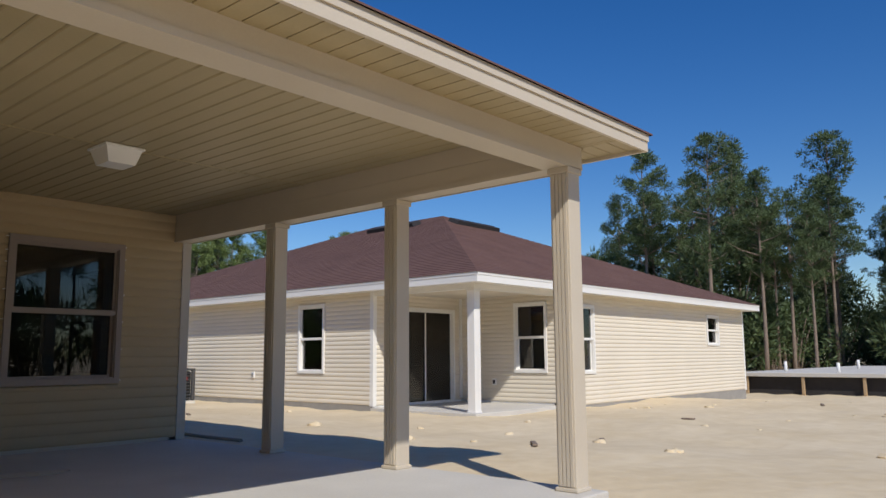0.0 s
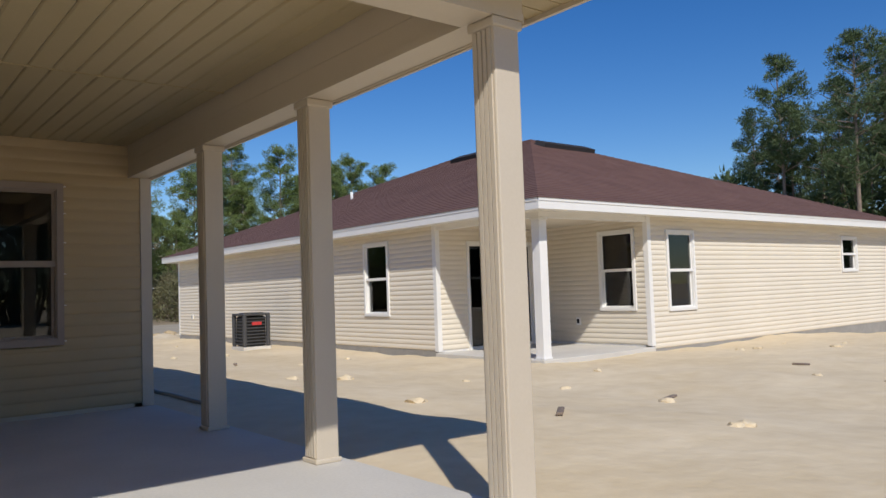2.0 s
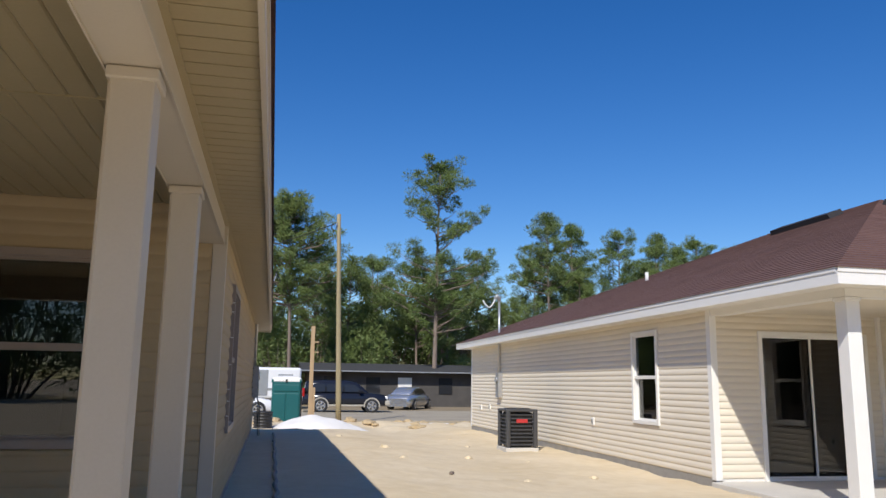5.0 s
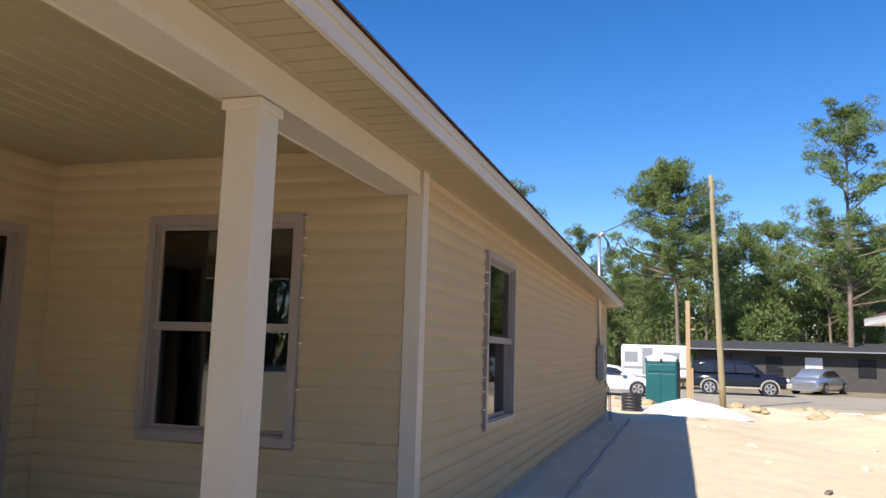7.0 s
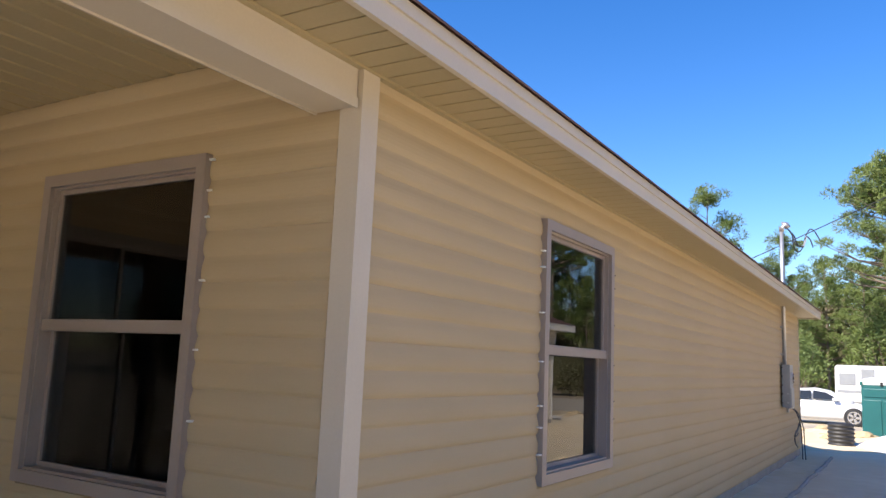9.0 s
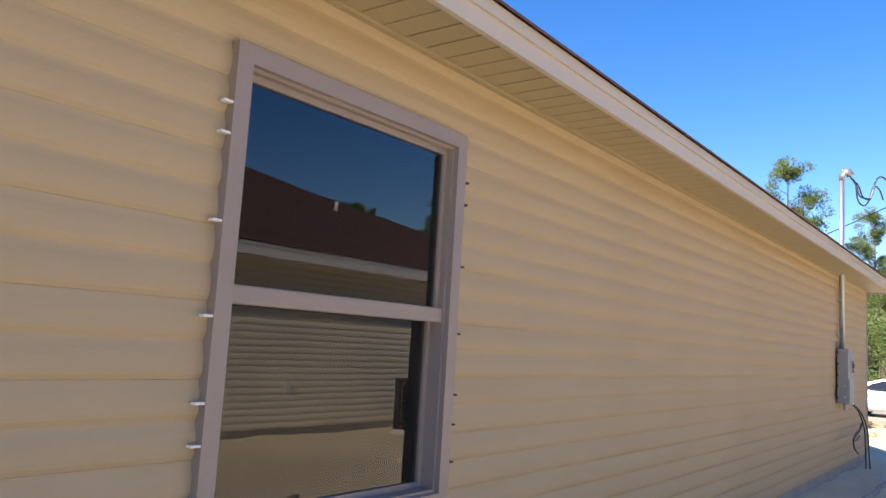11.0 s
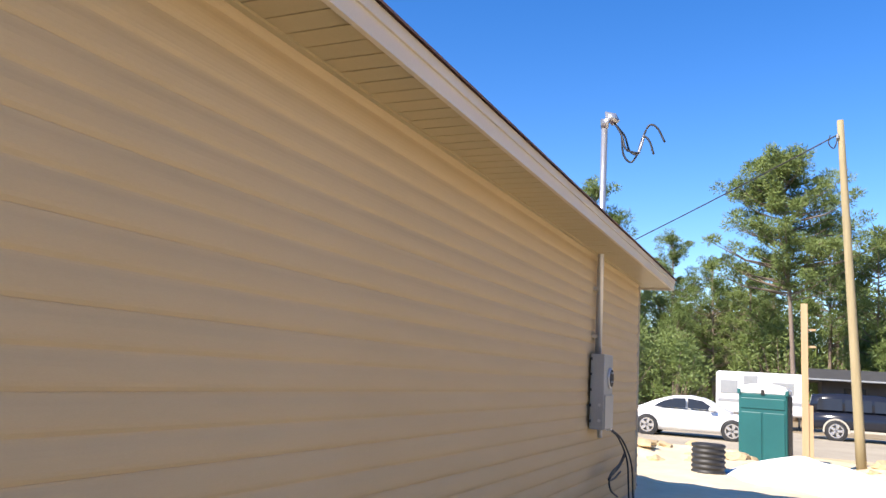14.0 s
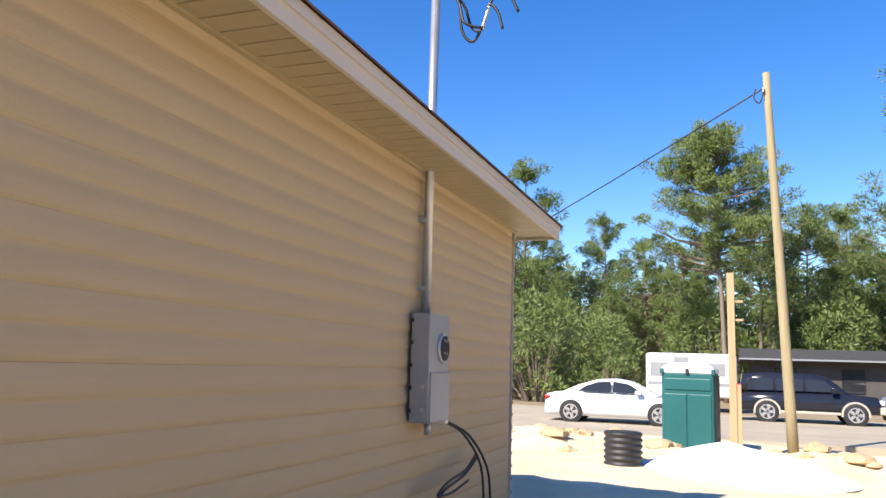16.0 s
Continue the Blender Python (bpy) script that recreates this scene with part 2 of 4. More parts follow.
def plank_mesh(length, laps=2, low=0.0, high=None, lap=LAP):
    """One siding panel of two laps, trimmed to low..high where it meets an opening; x along, y out, z up."""
    pr = [(0, 0)]
    for i in range(laps):
        z = i * lap
        pr += [(0.0062, z), (0.0085, z + 0.006), (0.0116, z + 0.014), (0.0136, z + 0.026), (0.0142, z + 0.045), (0.0134, z + 0.064), (0.0112, z + 0.080), (0.0082, z + 0.094), (0.0064, z + 0.105), (0.0060, z + 0.113)]
    pr = [(d, i // 10 * lap + (z - i // 10 * lap) * lap / 0.114) for i, (d, z) in enumerate(pr[1:])]
    high = laps * lap if high is None else high
    pr = [(0, low)] + [(1.45 * d, z) for d, z in pr if low <= z <= high] + [(0, high)]
    b = bmesh.new()
    prism(b, pr, "x", 0, length)
    bmesh.ops.recalc_face_normals(b, faces=b.faces)
    me = bpy.data.meshes.new("siding_plank")
    b.to_mesh(me)
    b.free()
    return me


PLANKS = {}


def siding(wall, material, out, z0, z1, a0, a1, holes=()):
    """Siding panels on a wall whose local x runs along, local y out; holes are (a, b, z_low, z_high)."""
    z = z0
    lap = LAP if material == SIDING else LAP_B
    while z < z1 - 0.02:
        h = min(2, max(1, round((z1 - z) / lap)))
        top = z + h * lap
        cuts = sorted((a, b) for a, b, lo, hi in holes if lo < top - 0.05 and hi > z + 0.05)
        runs, s = [], a0
        for a, b in cuts:
            if a > s:
                runs.append((s, a))
            s = max(s, b)
        if s < a1:
            runs.append((s, a1))
        runs = [(a, b, 0.0, h * lap) for a, b in runs]
        for a, b, lo, hi in holes:
            if lo < top - 0.05 and hi > z + 0.05:
                runs += [(a, b, p, q) for p, q in ((0.0, lo - z), (hi - z, h * lap)) if q - p > 0.02]
        for a, b, p, q in runs:
            key = (round(b - a, 3), h, round(p, 3), round(q, 3), material.name)
            if key not in PLANKS:
                PLANKS[key] = plank_mesh(b - a, h, p, q, lap)
                PLANKS[key].materials.append(material)
            ob = new("siding_plank", PLANKS[key])
            ob.parent = wall
            ob.location = (a, out, z)
        z = top


def wall_with_holes(name, house, x, y, rz, length, z0, z1, thick, holes, material, label=""):
    """A wall, local x along, outer face at local y=0, holes through it."""
    b = bmesh.new()
    cutsx = sorted({0, length, *(h[0] for h in holes), *(h[1] for h in holes)})
    for a, c in zip(cutsx, cutsx[1:]):
        spans, s = [], z0
        for h in sorted((h for h in holes if h[0] < c and h[1] > a), key=lambda h: h[2]):
            if h[2] > s:
                spans.append((s, h[2]))
            s = h[3]
        if s < z1:
            spans.append((s, z1))
        for lo, hi in spans:
            box(b, a, c, -thick, 0, lo, hi)
    w = part(name, b, material, house, label)
    w.matrix_basis = pose(x, y, 0, 0, 0, rz)
    return w


def window(house, x, y, rz, w, h, z, frame_mat, trim=0.06, deep=0.035, label="", slider=False, name="window"):
    """A single-hung window (or a sliding glass door) standing in a hole; local x along, y out, base at z."""
    win = new(name)
    win.parent = house
    win.matrix_basis = pose(x, y, z, 0, 0, rz)
    tagged(win, label)
    b = bmesh.new()
    t = trim
    for x0, x1, z0, z1 in ((-t, 0.0, -t, h + t), (w, w + t, -t, h + t), (0, w, h, h + t), (0, w, -t, 0)):
        box(b, x0, x1, -0.02, deep, z0, z1)
    for x0, x1, z0, z1 in ((0, 0.012, 0, h), (w - 0.012, w, 0, h), (0.012, w - 0.012, h - 0.012, h), (0.012, w - 0.012, 0, 0.012)):
        box(b, x0, x1, -0.1, 0.012, z0, z1)
    part("window_frame", b, frame_mat, win)
    if not slider:
        b = bmesh.new()
        bevelled(b, 0.012, w - 0.012, -0.012, 0.008, h / 2 - 0.03, h / 2 + 0.03, 0.004, 1)
        part("meeting_rail", b, frame_mat, win)
    if slider:
        sets = ((0.012, w / 2 + 0.03, 0.012, h - 0.012, -0.05), (w / 2 - 0.03, w - 0.012, 0.012, h - 0.012, -0.085))
    else:
        sets = ((0.012, w - 0.012, h / 2 - 0.025, h - 0.012, -0.03), (0.012, w - 0.012, 0.012, h / 2 + 0.025, -0.065))
    s = 0.022
    for x0, x1, z0, z1, d in sets:
        b = bmesh.new()
        for q in ((x0, x0 + s, z0, z1), (x1 - s, x1, z0, z1), (x0 + s, x1 - s, z0, z0 + s), (x0 + s, x1 - s, z1 - s, z1)):
            box(b, q[0], q[1], d - 0.015, d + 0.015, q[2], q[3])
        sash = part("sash", b, frame_mat, win)
        b = bmesh.new()
        box(b, x0 + s - 0.005, x1 - s + 0.005, d - 0.004, d + 0.002, z0 + s - 0.005, z1 - s + 0.005)
        p = part("pane", b, GLASS, sash, "reflecting glass, tinted to dim the room behind")
        p.visible_shadow = False
    if slider:
        b = bmesh.new()
        bevelled(b, w - 0.075, w - 0.05, -0.07, -0.03, 0.9, 1.15, 0.006)
        part("door_handle", b, BLACK, win, "black pull handle")
    return win


def hip_roof(house, x0, x1, y0, y1, z, slope, thick=0.02):
    """A hip roof over eaves at z, with shingle courses as shallow steps; returns the peak's height."""
    half = min(x1 - x0, y1 - y0) / 2
    n = int(half / 0.145)
    b = bmesh.new()
    run = half / n
    def ring(i, lift):
        d = i * run
        return [bm_v for bm_v in (b.verts.new((px, py, z + d * slope + lift)) for px, py in
                ((x0 + d, y0 + d), (x1 - d, y0 + d), (x1 - d, y1 - d), (x0 + d, y1 - d)))]
    prev = ring(0, 0)
    for i in range(n):
        low = ring(i, 0.012)
        high = ring(i + 1, 0.0)
        for k in range(4):
            j = (k + 1) % 4
            b.faces.new((prev[k], prev[j], low[j], low[k]))
            b.faces.new((low[k], low[j], high[j], high[k]))
        prev = high
    return part("roof", b, SHINGLE, house, "brown asphalt-shingle hip roof")


def eaves(house, x0, x1, y0, y1, over, z_soffit, z_top, fascia_mat, soffit_mat, step=0.127):
    """Fascia boards round the roof edge and grooved soffit panels up to the walls x0..y1."""
    X0, X1, Y0, Y1, t = x0 - over, x1 + over, y0 - over, y1 + over, 0.025
    for nm, q in (("fascia", (X0 - t, X1 + t, Y0 - t, Y0)), ("fascia", (X0 - t, X1 + t, Y1, Y1 + t)), ("fascia", (X0 - t, X0, Y0, Y1)), ("fascia", (X1, X1 + t, Y0, Y1))):
        b = bmesh.new()
        box(b, *q, z_soffit - 0.025, z_top)
        if q[1] - q[0] > q[3] - q[2]:
            s = -1 if q[2] < y0 else 1
            e = q[2] if s < 0 else q[3]
            box(b, q[0], q[1], min(e, e + s * 0.012), max(e, e + s * 0.012), z_top - 0.05, z_top + 0.002)
        else:
            s = -1 if q[0] < x0 else 1
            e = q[0] if s < 0 else q[1]
            box(b, min(e, e + s * 0.012), max(e, e + s * 0.012), q[2], q[3], z_top - 0.05, z_top + 0.002)
        part(nm, b, fascia_mat, house)
    g = 0.009
    for side in range(4):
        b = bmesh.new()
        if side < 2:
            q0, q1 = (X0, x0) if side == 0 else (x1, X1)
            v = Y0
            while v < Y1:
                w = min(step, Y1 - v)
                box(b, q0, q1, v, v + w - g, z_soffit, z_soffit + 0.012)
                box(b, q0, q1, v + w - g, v + w, z_soffit + 0.009, z_soffit + 0.012)
                v += step
            e0, e1 = (x0 - 0.03, x0) if side == 0 else (x1, x1 + 0.03)
            box(b, e0, e1, y0, y1, z_soffit - 0.012, z_soffit - 0.001)
        else:
            q0, q1 = (Y0, y0) if side == 2 else (y1, Y1)
            v = x0
            while v < x1:
                w = min(step, x1 - v)
                box(b, v, v + w - g, q0, q1, z_soffit, z_soffit + 0.012)
                box(b, v + w - g, v + w, q0, q1, z_soffit + 0.009, z_soffit + 0.012)
                v += step
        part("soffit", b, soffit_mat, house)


def column(house, x, y, z0, z1, w, material, ridged=True):
    b = bmesh.new()
    bevelled(b, x - w / 2, x + w / 2, y - w / 2, y + w / 2, z0, z1, 0.008)
    col = part("column", b, material, house)
    for i in range(4 if ridged else 0):
        b = bmesh.new()
        c = y - w / 2 + w * (0.2 + 0.2 * i)
        box(b, x - w / 2 - 0.008, x - w / 2 + 0.002, c - 0.012, c + 0.012, z0 + 0.04, z1 - 0.055)
        part("ridge", b, material, col)
    b = bmesh.new()
    c = w / 2 + 0.014
    bevelled(b, x - c, x + c, y - c, y + c, z1 - 0.05, z1 - 0.002, 0.008)
    part("capital", b, material, col)
    b = bmesh.new()
    bevelled(b, x - c, x + c, y - c, y + c, z0, z0 + 0.03, 0.008)
    part("base", b, material, col)
    return col


def corner_board(house, x, y, sx, sy, z0, z1, material):
    """An outside corner post whose two wings run along sx and sy."""
    b = bmesh.new()
    w, t = 0.085, 0.024
    box(b, min(x, x + sx * w), max(x, x + sx * w), min(y, y - sy * t), max(y, y - sy * t), z0, z1)
    box(b, min(x, x - sx * t), max(x, x - sx * t), min(y - sy * t, y + sy * w), max(y - sy * t, y + sy * w), z0, z1)
    part("corner_post", b, material, house)


# ---- house beside the path ----
S_A = 2.54
FL_A = 0.06
house_a = thing("house", 0, 0, 0, "beige vinyl-sided single-storey house with a covered rear porch", "house")
XL, YF, YR = -13.0, 13.75, -5.505
WZ = (0.74, 2.25)
# side wall, out towards +x
w = wall_with_holes("wall", house_a, -0.02, YF, -90, YF, -0.1, S_A, 0.15, [(YF - 2.93, YF - 1.845, 0.79, 2.20)], TRIM_A)
siding(w, SIDING, 0, 0.10, S_A, 0.06, YF - 0.06, [(YF - 2.99, YF - 1.785, 0.73, 2.26)])
window(house_a, -0.005, 2.93, -90, 1.085, 1.41, 0.79, FRAME_A, label="tan single-hung window mirroring sky and neighbour")
corner_board(house_a, 0.0, 0.0, -1, 1, 0.05, S_A, TRIM_A)
# porch wall with its window, out towards -y
w = wall_with_holes("wall", house_a, -0.15, 0.0, 180, 2.77, -0.1, 2.70, 0.15, [(0.72, 1.81, 0.79, 2.21)], TRIM_A)
siding(w, SIDING, 0, 0.10, 2.69, -0.06, 2.77, [(0.66, 1.87, 0.73, 2.27)])
window(house_a, -0.87, -0.015, 180, 1.09, 1.42, 0.79, FRAME_A, label="tan single-hung porch window with dark glass")
# short wall with the glass door, out towards +x
w = wall_with_holes("wall", house_a, -2.92, 0.0, -90, 1.95, -0.1, 2.70, 0.15, [(0.33, 1.83, 0.08, 2.13)], TRIM_A)
siding(w, SIDING, 0, 0.10, 2.69, 0.02, 1.95, [(0.27, 1.89, 0.0, 2.19)])
window(house_a, -2.905, -0.33, -90, 1.50, 2.05, 0.08, FRAME_A, label="sliding glass porch door", slider=True, name="door")
# closing walls
for q in ((-5.6, -2.92 - 0.15, -1.95, -1.8), (-5.75, -5.6, YR, -1.8), (XL, -5.75, YR, YR + 0.15), (XL, XL + 0.15, YR + 0.15, YF - 0.15), (XL, -0.02, YF - 0.15, YF)):
    b = bmesh.new()
    box(b, *q, -0.1, 2.70 if q[3] < 0 else S_A)
    part("wall", b, SIDING, house_a)
# room surfaces, coloured near-black for the unlit interior
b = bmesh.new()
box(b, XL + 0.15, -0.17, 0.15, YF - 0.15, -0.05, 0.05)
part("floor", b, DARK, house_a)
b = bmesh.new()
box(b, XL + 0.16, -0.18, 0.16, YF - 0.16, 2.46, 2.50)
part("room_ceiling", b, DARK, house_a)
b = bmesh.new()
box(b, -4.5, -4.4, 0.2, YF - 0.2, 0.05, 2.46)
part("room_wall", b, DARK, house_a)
# foundation edge under the siding
b = bmesh.new()
box(b, -0.15, -0.012, 0.0, YF, -0.12, 0.11)
part("foundation", b, SLAB_EDGE, house_a, "grey concrete slab edge")
# starter strip and fixing tabs of the far corner
b = bmesh.new()
box(b, -0.05, 0.006, YF, YF + 0.012, 0.1, S_A)
part("corner_channel", b, TRIM_A, house_a)
for k in range(24):
    b = bmesh.new()
    box(b, -0.004, 0.010, YF + 0.010, YF + 0.022, 0.14 + k * LAP, 0.165 + k * LAP)
    part("siding_tab", b, BLACK, house_a)
# siding ends showing beside the near window
for zz in (2.06, 1.965, 1.70, 1.42, 1.17, 1.05, 0.90):
    for yy in (1.77, 3.005):
        b = bmesh.new()
        box(b, 0.004, 0.026, yy - 0.018, yy + 0.018, zz, zz + 0.008)
        part("siding_tab", b, WHITE if yy < 2 else BLACK, house_a)
# fixing tabs beside the porch window
for zz in (2.24, 2.10, 1.98, 1.70, 1.40, 1.10, 0.76):
    for xx in (-0.80, -2.03):
        b = bmesh.new()
        box(b, xx - 0.014, xx + 0.014, -0.030, -0.006, zz, zz + 0.009)
        part("siding_tab", b, WHITE, house_a)
# porch beams, ceiling, columns, slab
BEAM = 2.375
b = bmesh.new()
box(b, -0.20, 0.0, YR, -0.03, BEAM, S_A - 0.001)
beam = part("beam", b, TRIM_A, house_a, "boxed porch beam in beige trim")
b = bmesh.new()
box(b, -0.20, -0.03, YR + 0.20, -0.03, S_A + 0.001, 2.70)
part("beam_liner", b, TRIM_A, beam)
for xx in (-0.208, 0.0):
    b = bmesh.new()
    box(b, xx, xx + 0.008, YR, -0.03, BEAM - 0.008, BEAM + 0.035)
    part("bead", b, TRIM_A, beam)
b = bmesh.new()
box(b, -5.6, -0.20, YR, YR + 0.20, BEAM, 2.70)
beam = part("beam", b, TRIM_A, house_a, "boxed porch beam in beige trim")
b = bmesh.new()
box(b, -5.6, -0.21, YR - 0.008, YR + 0.208, BEAM - 0.008, BEAM + 0.035)
part("bead", b, TRIM_A, beam)
b = bmesh.new()
v = -5.6
while v < -0.21:
    for lo, hi in ((YR + 0.20, -2.46), (-2.45, -0.02)):
        prism(b, [(v, 2.70), (v + 0.012, 2.692), (v + 0.138, 2.692), (v + 0.146, 2.70), (v + 0.15, 2.712), (v, 2.712)], "y", lo, hi)
    v += 0.15
box(b, -5.6, -0.20, -2.465, -2.445, 2.686, 2.71)
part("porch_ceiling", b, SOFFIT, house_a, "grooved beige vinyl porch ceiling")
for yy in (-5.415, -3.66, -1.905):
    column(house_a, -0.10, yy, FL_A, BEAM, 0.158, TRIM_A)
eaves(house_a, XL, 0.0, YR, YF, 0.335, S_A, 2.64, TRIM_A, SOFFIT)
hip_roof(house_a, XL - 0.39, 0.39, YR - 0.39, YF + 0.39, 2.64, 0.38)
bm = bmesh.new()
bevelled(bm, -5.6, 0.06, YR - 0.1, 0.0, -0.14, FL_A, 0.012)
solid("porch_slab", bm, CONCRETE, "pale grey concrete porch slab beside the sand", "porch floor", kind="structure")
# dark bar laid on the sand, coloured like the shade in a rut
bm = bmesh.new()
pts = [(0.55 + 0.05 * noise.noise((0, k * 0.7, 1)), -0.4 + k * 0.35) for k in range(40)]
tube(bm, [(x, y, ground_z(x, y) + 0.012) for x, y in pts], 0.028, 6)
solid("rut_shade_bar", bm, SLAB_EDGE, "thin dark grey bar for the shade of a rut along the wall", "rut", kind="stuff")

# ceiling light of the porch
lamp = thing("ceiling_light", -2.09, -2.44, 2.686, "square white flush porch light, switched off", "ceiling light")
b = bmesh.new()
vb = [b.verts.new((sx * 0.11, sy * 0.11, -0.14)) for sx, sy in ((-1, -1), (1, -1), (1, 1), (-1, 1))]
vt = [b.verts.new((sx * 0.15, sy * 0.15, -0.012)) for sx, sy in ((-1, -1), (1, -1), (1, 1), (-1, 1))]
for k in range(4):
    j = (k + 1) % 4
    b.faces.new((vb[k], vb[j], vt[j], vt[k]))
b.faces.new(vb), b.faces.new(vt)
bmesh.ops.inset_individual(b, faces=[f for f in b.faces if abs(f.normal.z) < 0.9], thickness=0.02, depth=-0.004)
part("shade", b, WHITE, lamp, "white tapered lamp shade")
b = bmesh.new()
bevelled(b, -0.165, 0.165, -0.165, 0.165, -0.02, 0, 0.006)
part("canopy", b, WHITE, lamp)

# ---- meter, conduit and mast on the wall ----
meter = thing("meter_box", 0.02, 11.43, 1.25, "grey steel electric meter box with an empty round socket", "meter box")
b = bmesh.new()
bevelled(b, 0, 0.128, -0.18, 0.18, -0.34, 0.34, 0.008)
part("body", b, GREY_METAL, meter)
b = bmesh.new()
bevelled(b, 0.128, 0.142, -0.17, 0.17, -0.335, -0.03, 0.004)
part("cover", b, GREY_METAL, meter)
b = bmesh.new()
tube(b, [(0.126, 0.045, 0.125), (0.140, 0.045, 0.125), (0.146, 0.045, 0.125)], [0.098, 0.096, 0.088], 28)
ring = part("socket_ring", b, GALV, meter)
# closed black disc, its colour giving the dark of the empty socket
b = bmesh.new()
tube(b, [(0.138, 0.045, 0.125), (0.150, 0.045, 0.125)], 0.080, 24)
part("socket", b, VENT, ring, "flat black disc for the shaded hollow of the meter socket")
for zz in (0.085, 0.165):
    for yy in (0.015, 0.06):
        b = bmesh.new()
        box(b, 0.149, 0.158, yy, yy + 0.012, zz, zz + 0.018)
        part("contact", b, GALV, ring, "bright metal jaw contact")
for zz in (-0.28, -0.14, 0.0, 0.14, 0.28):
    b = bmesh.new()
    box(b, 0, 0.016, -0.190, -0.18, zz, zz + 0.026)
    part("siding_tab", b, BLACK, meter)
for zz in (-0.12, -0.26):
    b = bmesh.new()
    tube(b, [(0.09, -0.18, zz), (0.09, -0.188, zz)], 0.014, 10)
    part("knockout", b, GALV, meter)
b = bmesh.new()
tube(b, [(0.06, 0, -0.34), (0.06, 0, -0.42)], 0.022, 10)
part("hub", b, GALV, meter)

mast = thing("service_mast", 0.05, 11.40, 1.59, "galvanised service mast from meter box through the eave", "service mast")
b = bmesh.new()
tube(b, [(0, 0, 0), (0, 0, 2.25)], 0.031, 14)
part("conduit", b, GALV, mast)
b = bmesh.new()
tube(b, [(0, 0, 2.20), (0.0, 0.0, 2.28), (0.02, 0.01, 2.32), (0.07, 0.03, 2.31), (0.10, 0.04, 2.26)], [0.035, 0.045, 0.055, 0.055, 0.045], 14)
head = part("weatherhead", b, GALV, mast, "rounded weatherhead")
b = bmesh.new()
tube(b, [(0, 0, 1.125), (0, 0, 1.20)], [0.09, 0.035], 14)
part("flashing", b, VENT, mast)
for zz in (0.15, 0.6):
    b = bmesh.new()
    box(b, -0.06, 0.0, -0.05, 0.05, zz, zz + 0.03)
    part("strap", b, GALV, mast)


def curve_pts(ctrl, n=8):
    """A smooth line through control points."""
    c = [Vector(p) for p in ctrl]
    c = [2 * c[0] - c[1], *c, 2 * c[-1] - c[-2]]
    out = []
    for i in range(1, len(c) - 2):
        for k in range(n):
            t = k / n
            a, p, q, d = c[i - 1], c[i], c[i + 1], c[i + 2]
            out.append(0.5 * (2 * p + (q - a) * t + (2 * a - 5 * p + 4 * q - d) * t * t + (3 * p - a - 3 * q + d) * t ** 3))
    out.append(c[-2])
    return out


for ctrl in ([(0.10, 0.03, 2.36), (0.19, 0.05, 2.26), (0.23, 0.06, 2.02), (0.35, 0.07, 1.93), (0.47, 0.06, 2.06), (0.53, 0.06, 2.20), (0.62, 0.06, 2.14), (0.68, 0.06, 2.0)],
             [(0.10, 0.05, 2.35), (0.23, 0.09, 2.24), (0.30, 0.12, 2.08), (0.42, 0.1, 2.03), (0.50, 0.1, 2.20), (0.60, 0.1, 2.34), (0.72, 0.1, 2.30), (0.83, 0.1, 2.14)],
             [(0.10, 0.02, 2.36), (0.21, 0.02, 2.22), (0.28, 0.0, 2.06), (0.40, 0.02, 2.02), (0.47, 0.04, 2.02)]):
    b = bmesh.new()
    ctrl = [(0.03 + 0.64 * x, y, 2.25 + 0.9 * (z - 2.36)) for x, y, z in ctrl]
    tube(b, curve_pts(ctrl), 0.010, 8)
    part("service_wire", b, BLACK, head, "loose black service cable")
b = bmesh.new()
tube(b, curve_pts([(0.32, 0.06, 1.94), (0.345, 0.06, 2.02), (0.37, 0.07, 2.12)]), 0.014, 8)
part("service_wire", b, GALV, head, "bare bright neutral wire end")

cable = thing("feed_cable", 0.12, 11.60, 0.91, "loose black feed cables hanging below the meter box", "cable")
for ctrl in ([(0, 0, 0), (0.03, 0.18, -0.12), (0.05, 0.36, -0.38), (0.05, 0.42, -0.7), (0.05, 0.44, -0.99)],
             [(0, 0.02, 0), (0.05, 0.22, -0.14), (0.08, 0.40, -0.42), (0.08, 0.46, -0.75), (0.09, 0.47, -1.0)],
             [(0.03, 0.34, -0.35), (0.03, 0.22, -0.46), (0.05, 0.0, -0.50), (0.06, -0.11, -0.57), (0.04, 0.06, -0.60), (0.03, 0.25, -0.56)],
             [(0.03, 0.36, -0.38), (0.03, 0.2, -0.5), (0.05, -0.06, -0.57), (0.04, 0.0, -0.72), (0.04, 0.16, -0.84)]):
    b = bmesh.new()
    up = 0.78 if ctrl[0][2] < -0.2 else 0.9
    ctrl = [(x, 1.9 * y, up * z) for x, y, z in ctrl]
    tube(b, curve_pts(ctrl), 0.009, 8)
    part("wire", b, BLACK, cable)
b = bmesh.new()
bevelled(b, -0.02, 0.03, -0.03, 0.03, -0.02, 0.02, 0.005)
part("gland", b, WHITE, cable, "white cable gland")

# ---- neighbouring house ----
BX, BY, BXR, BYF, BY1, BX1 = 6.95, 1.2, 21.15, 18.6, 4.1, 9.95
GB, SB = -0.2, 2.44
house_b = thing("house", BX, BY, GB, "cream vinyl-sided neighbour house with a brown hip roof", "house")
house_b.location = (0, 0, 0)
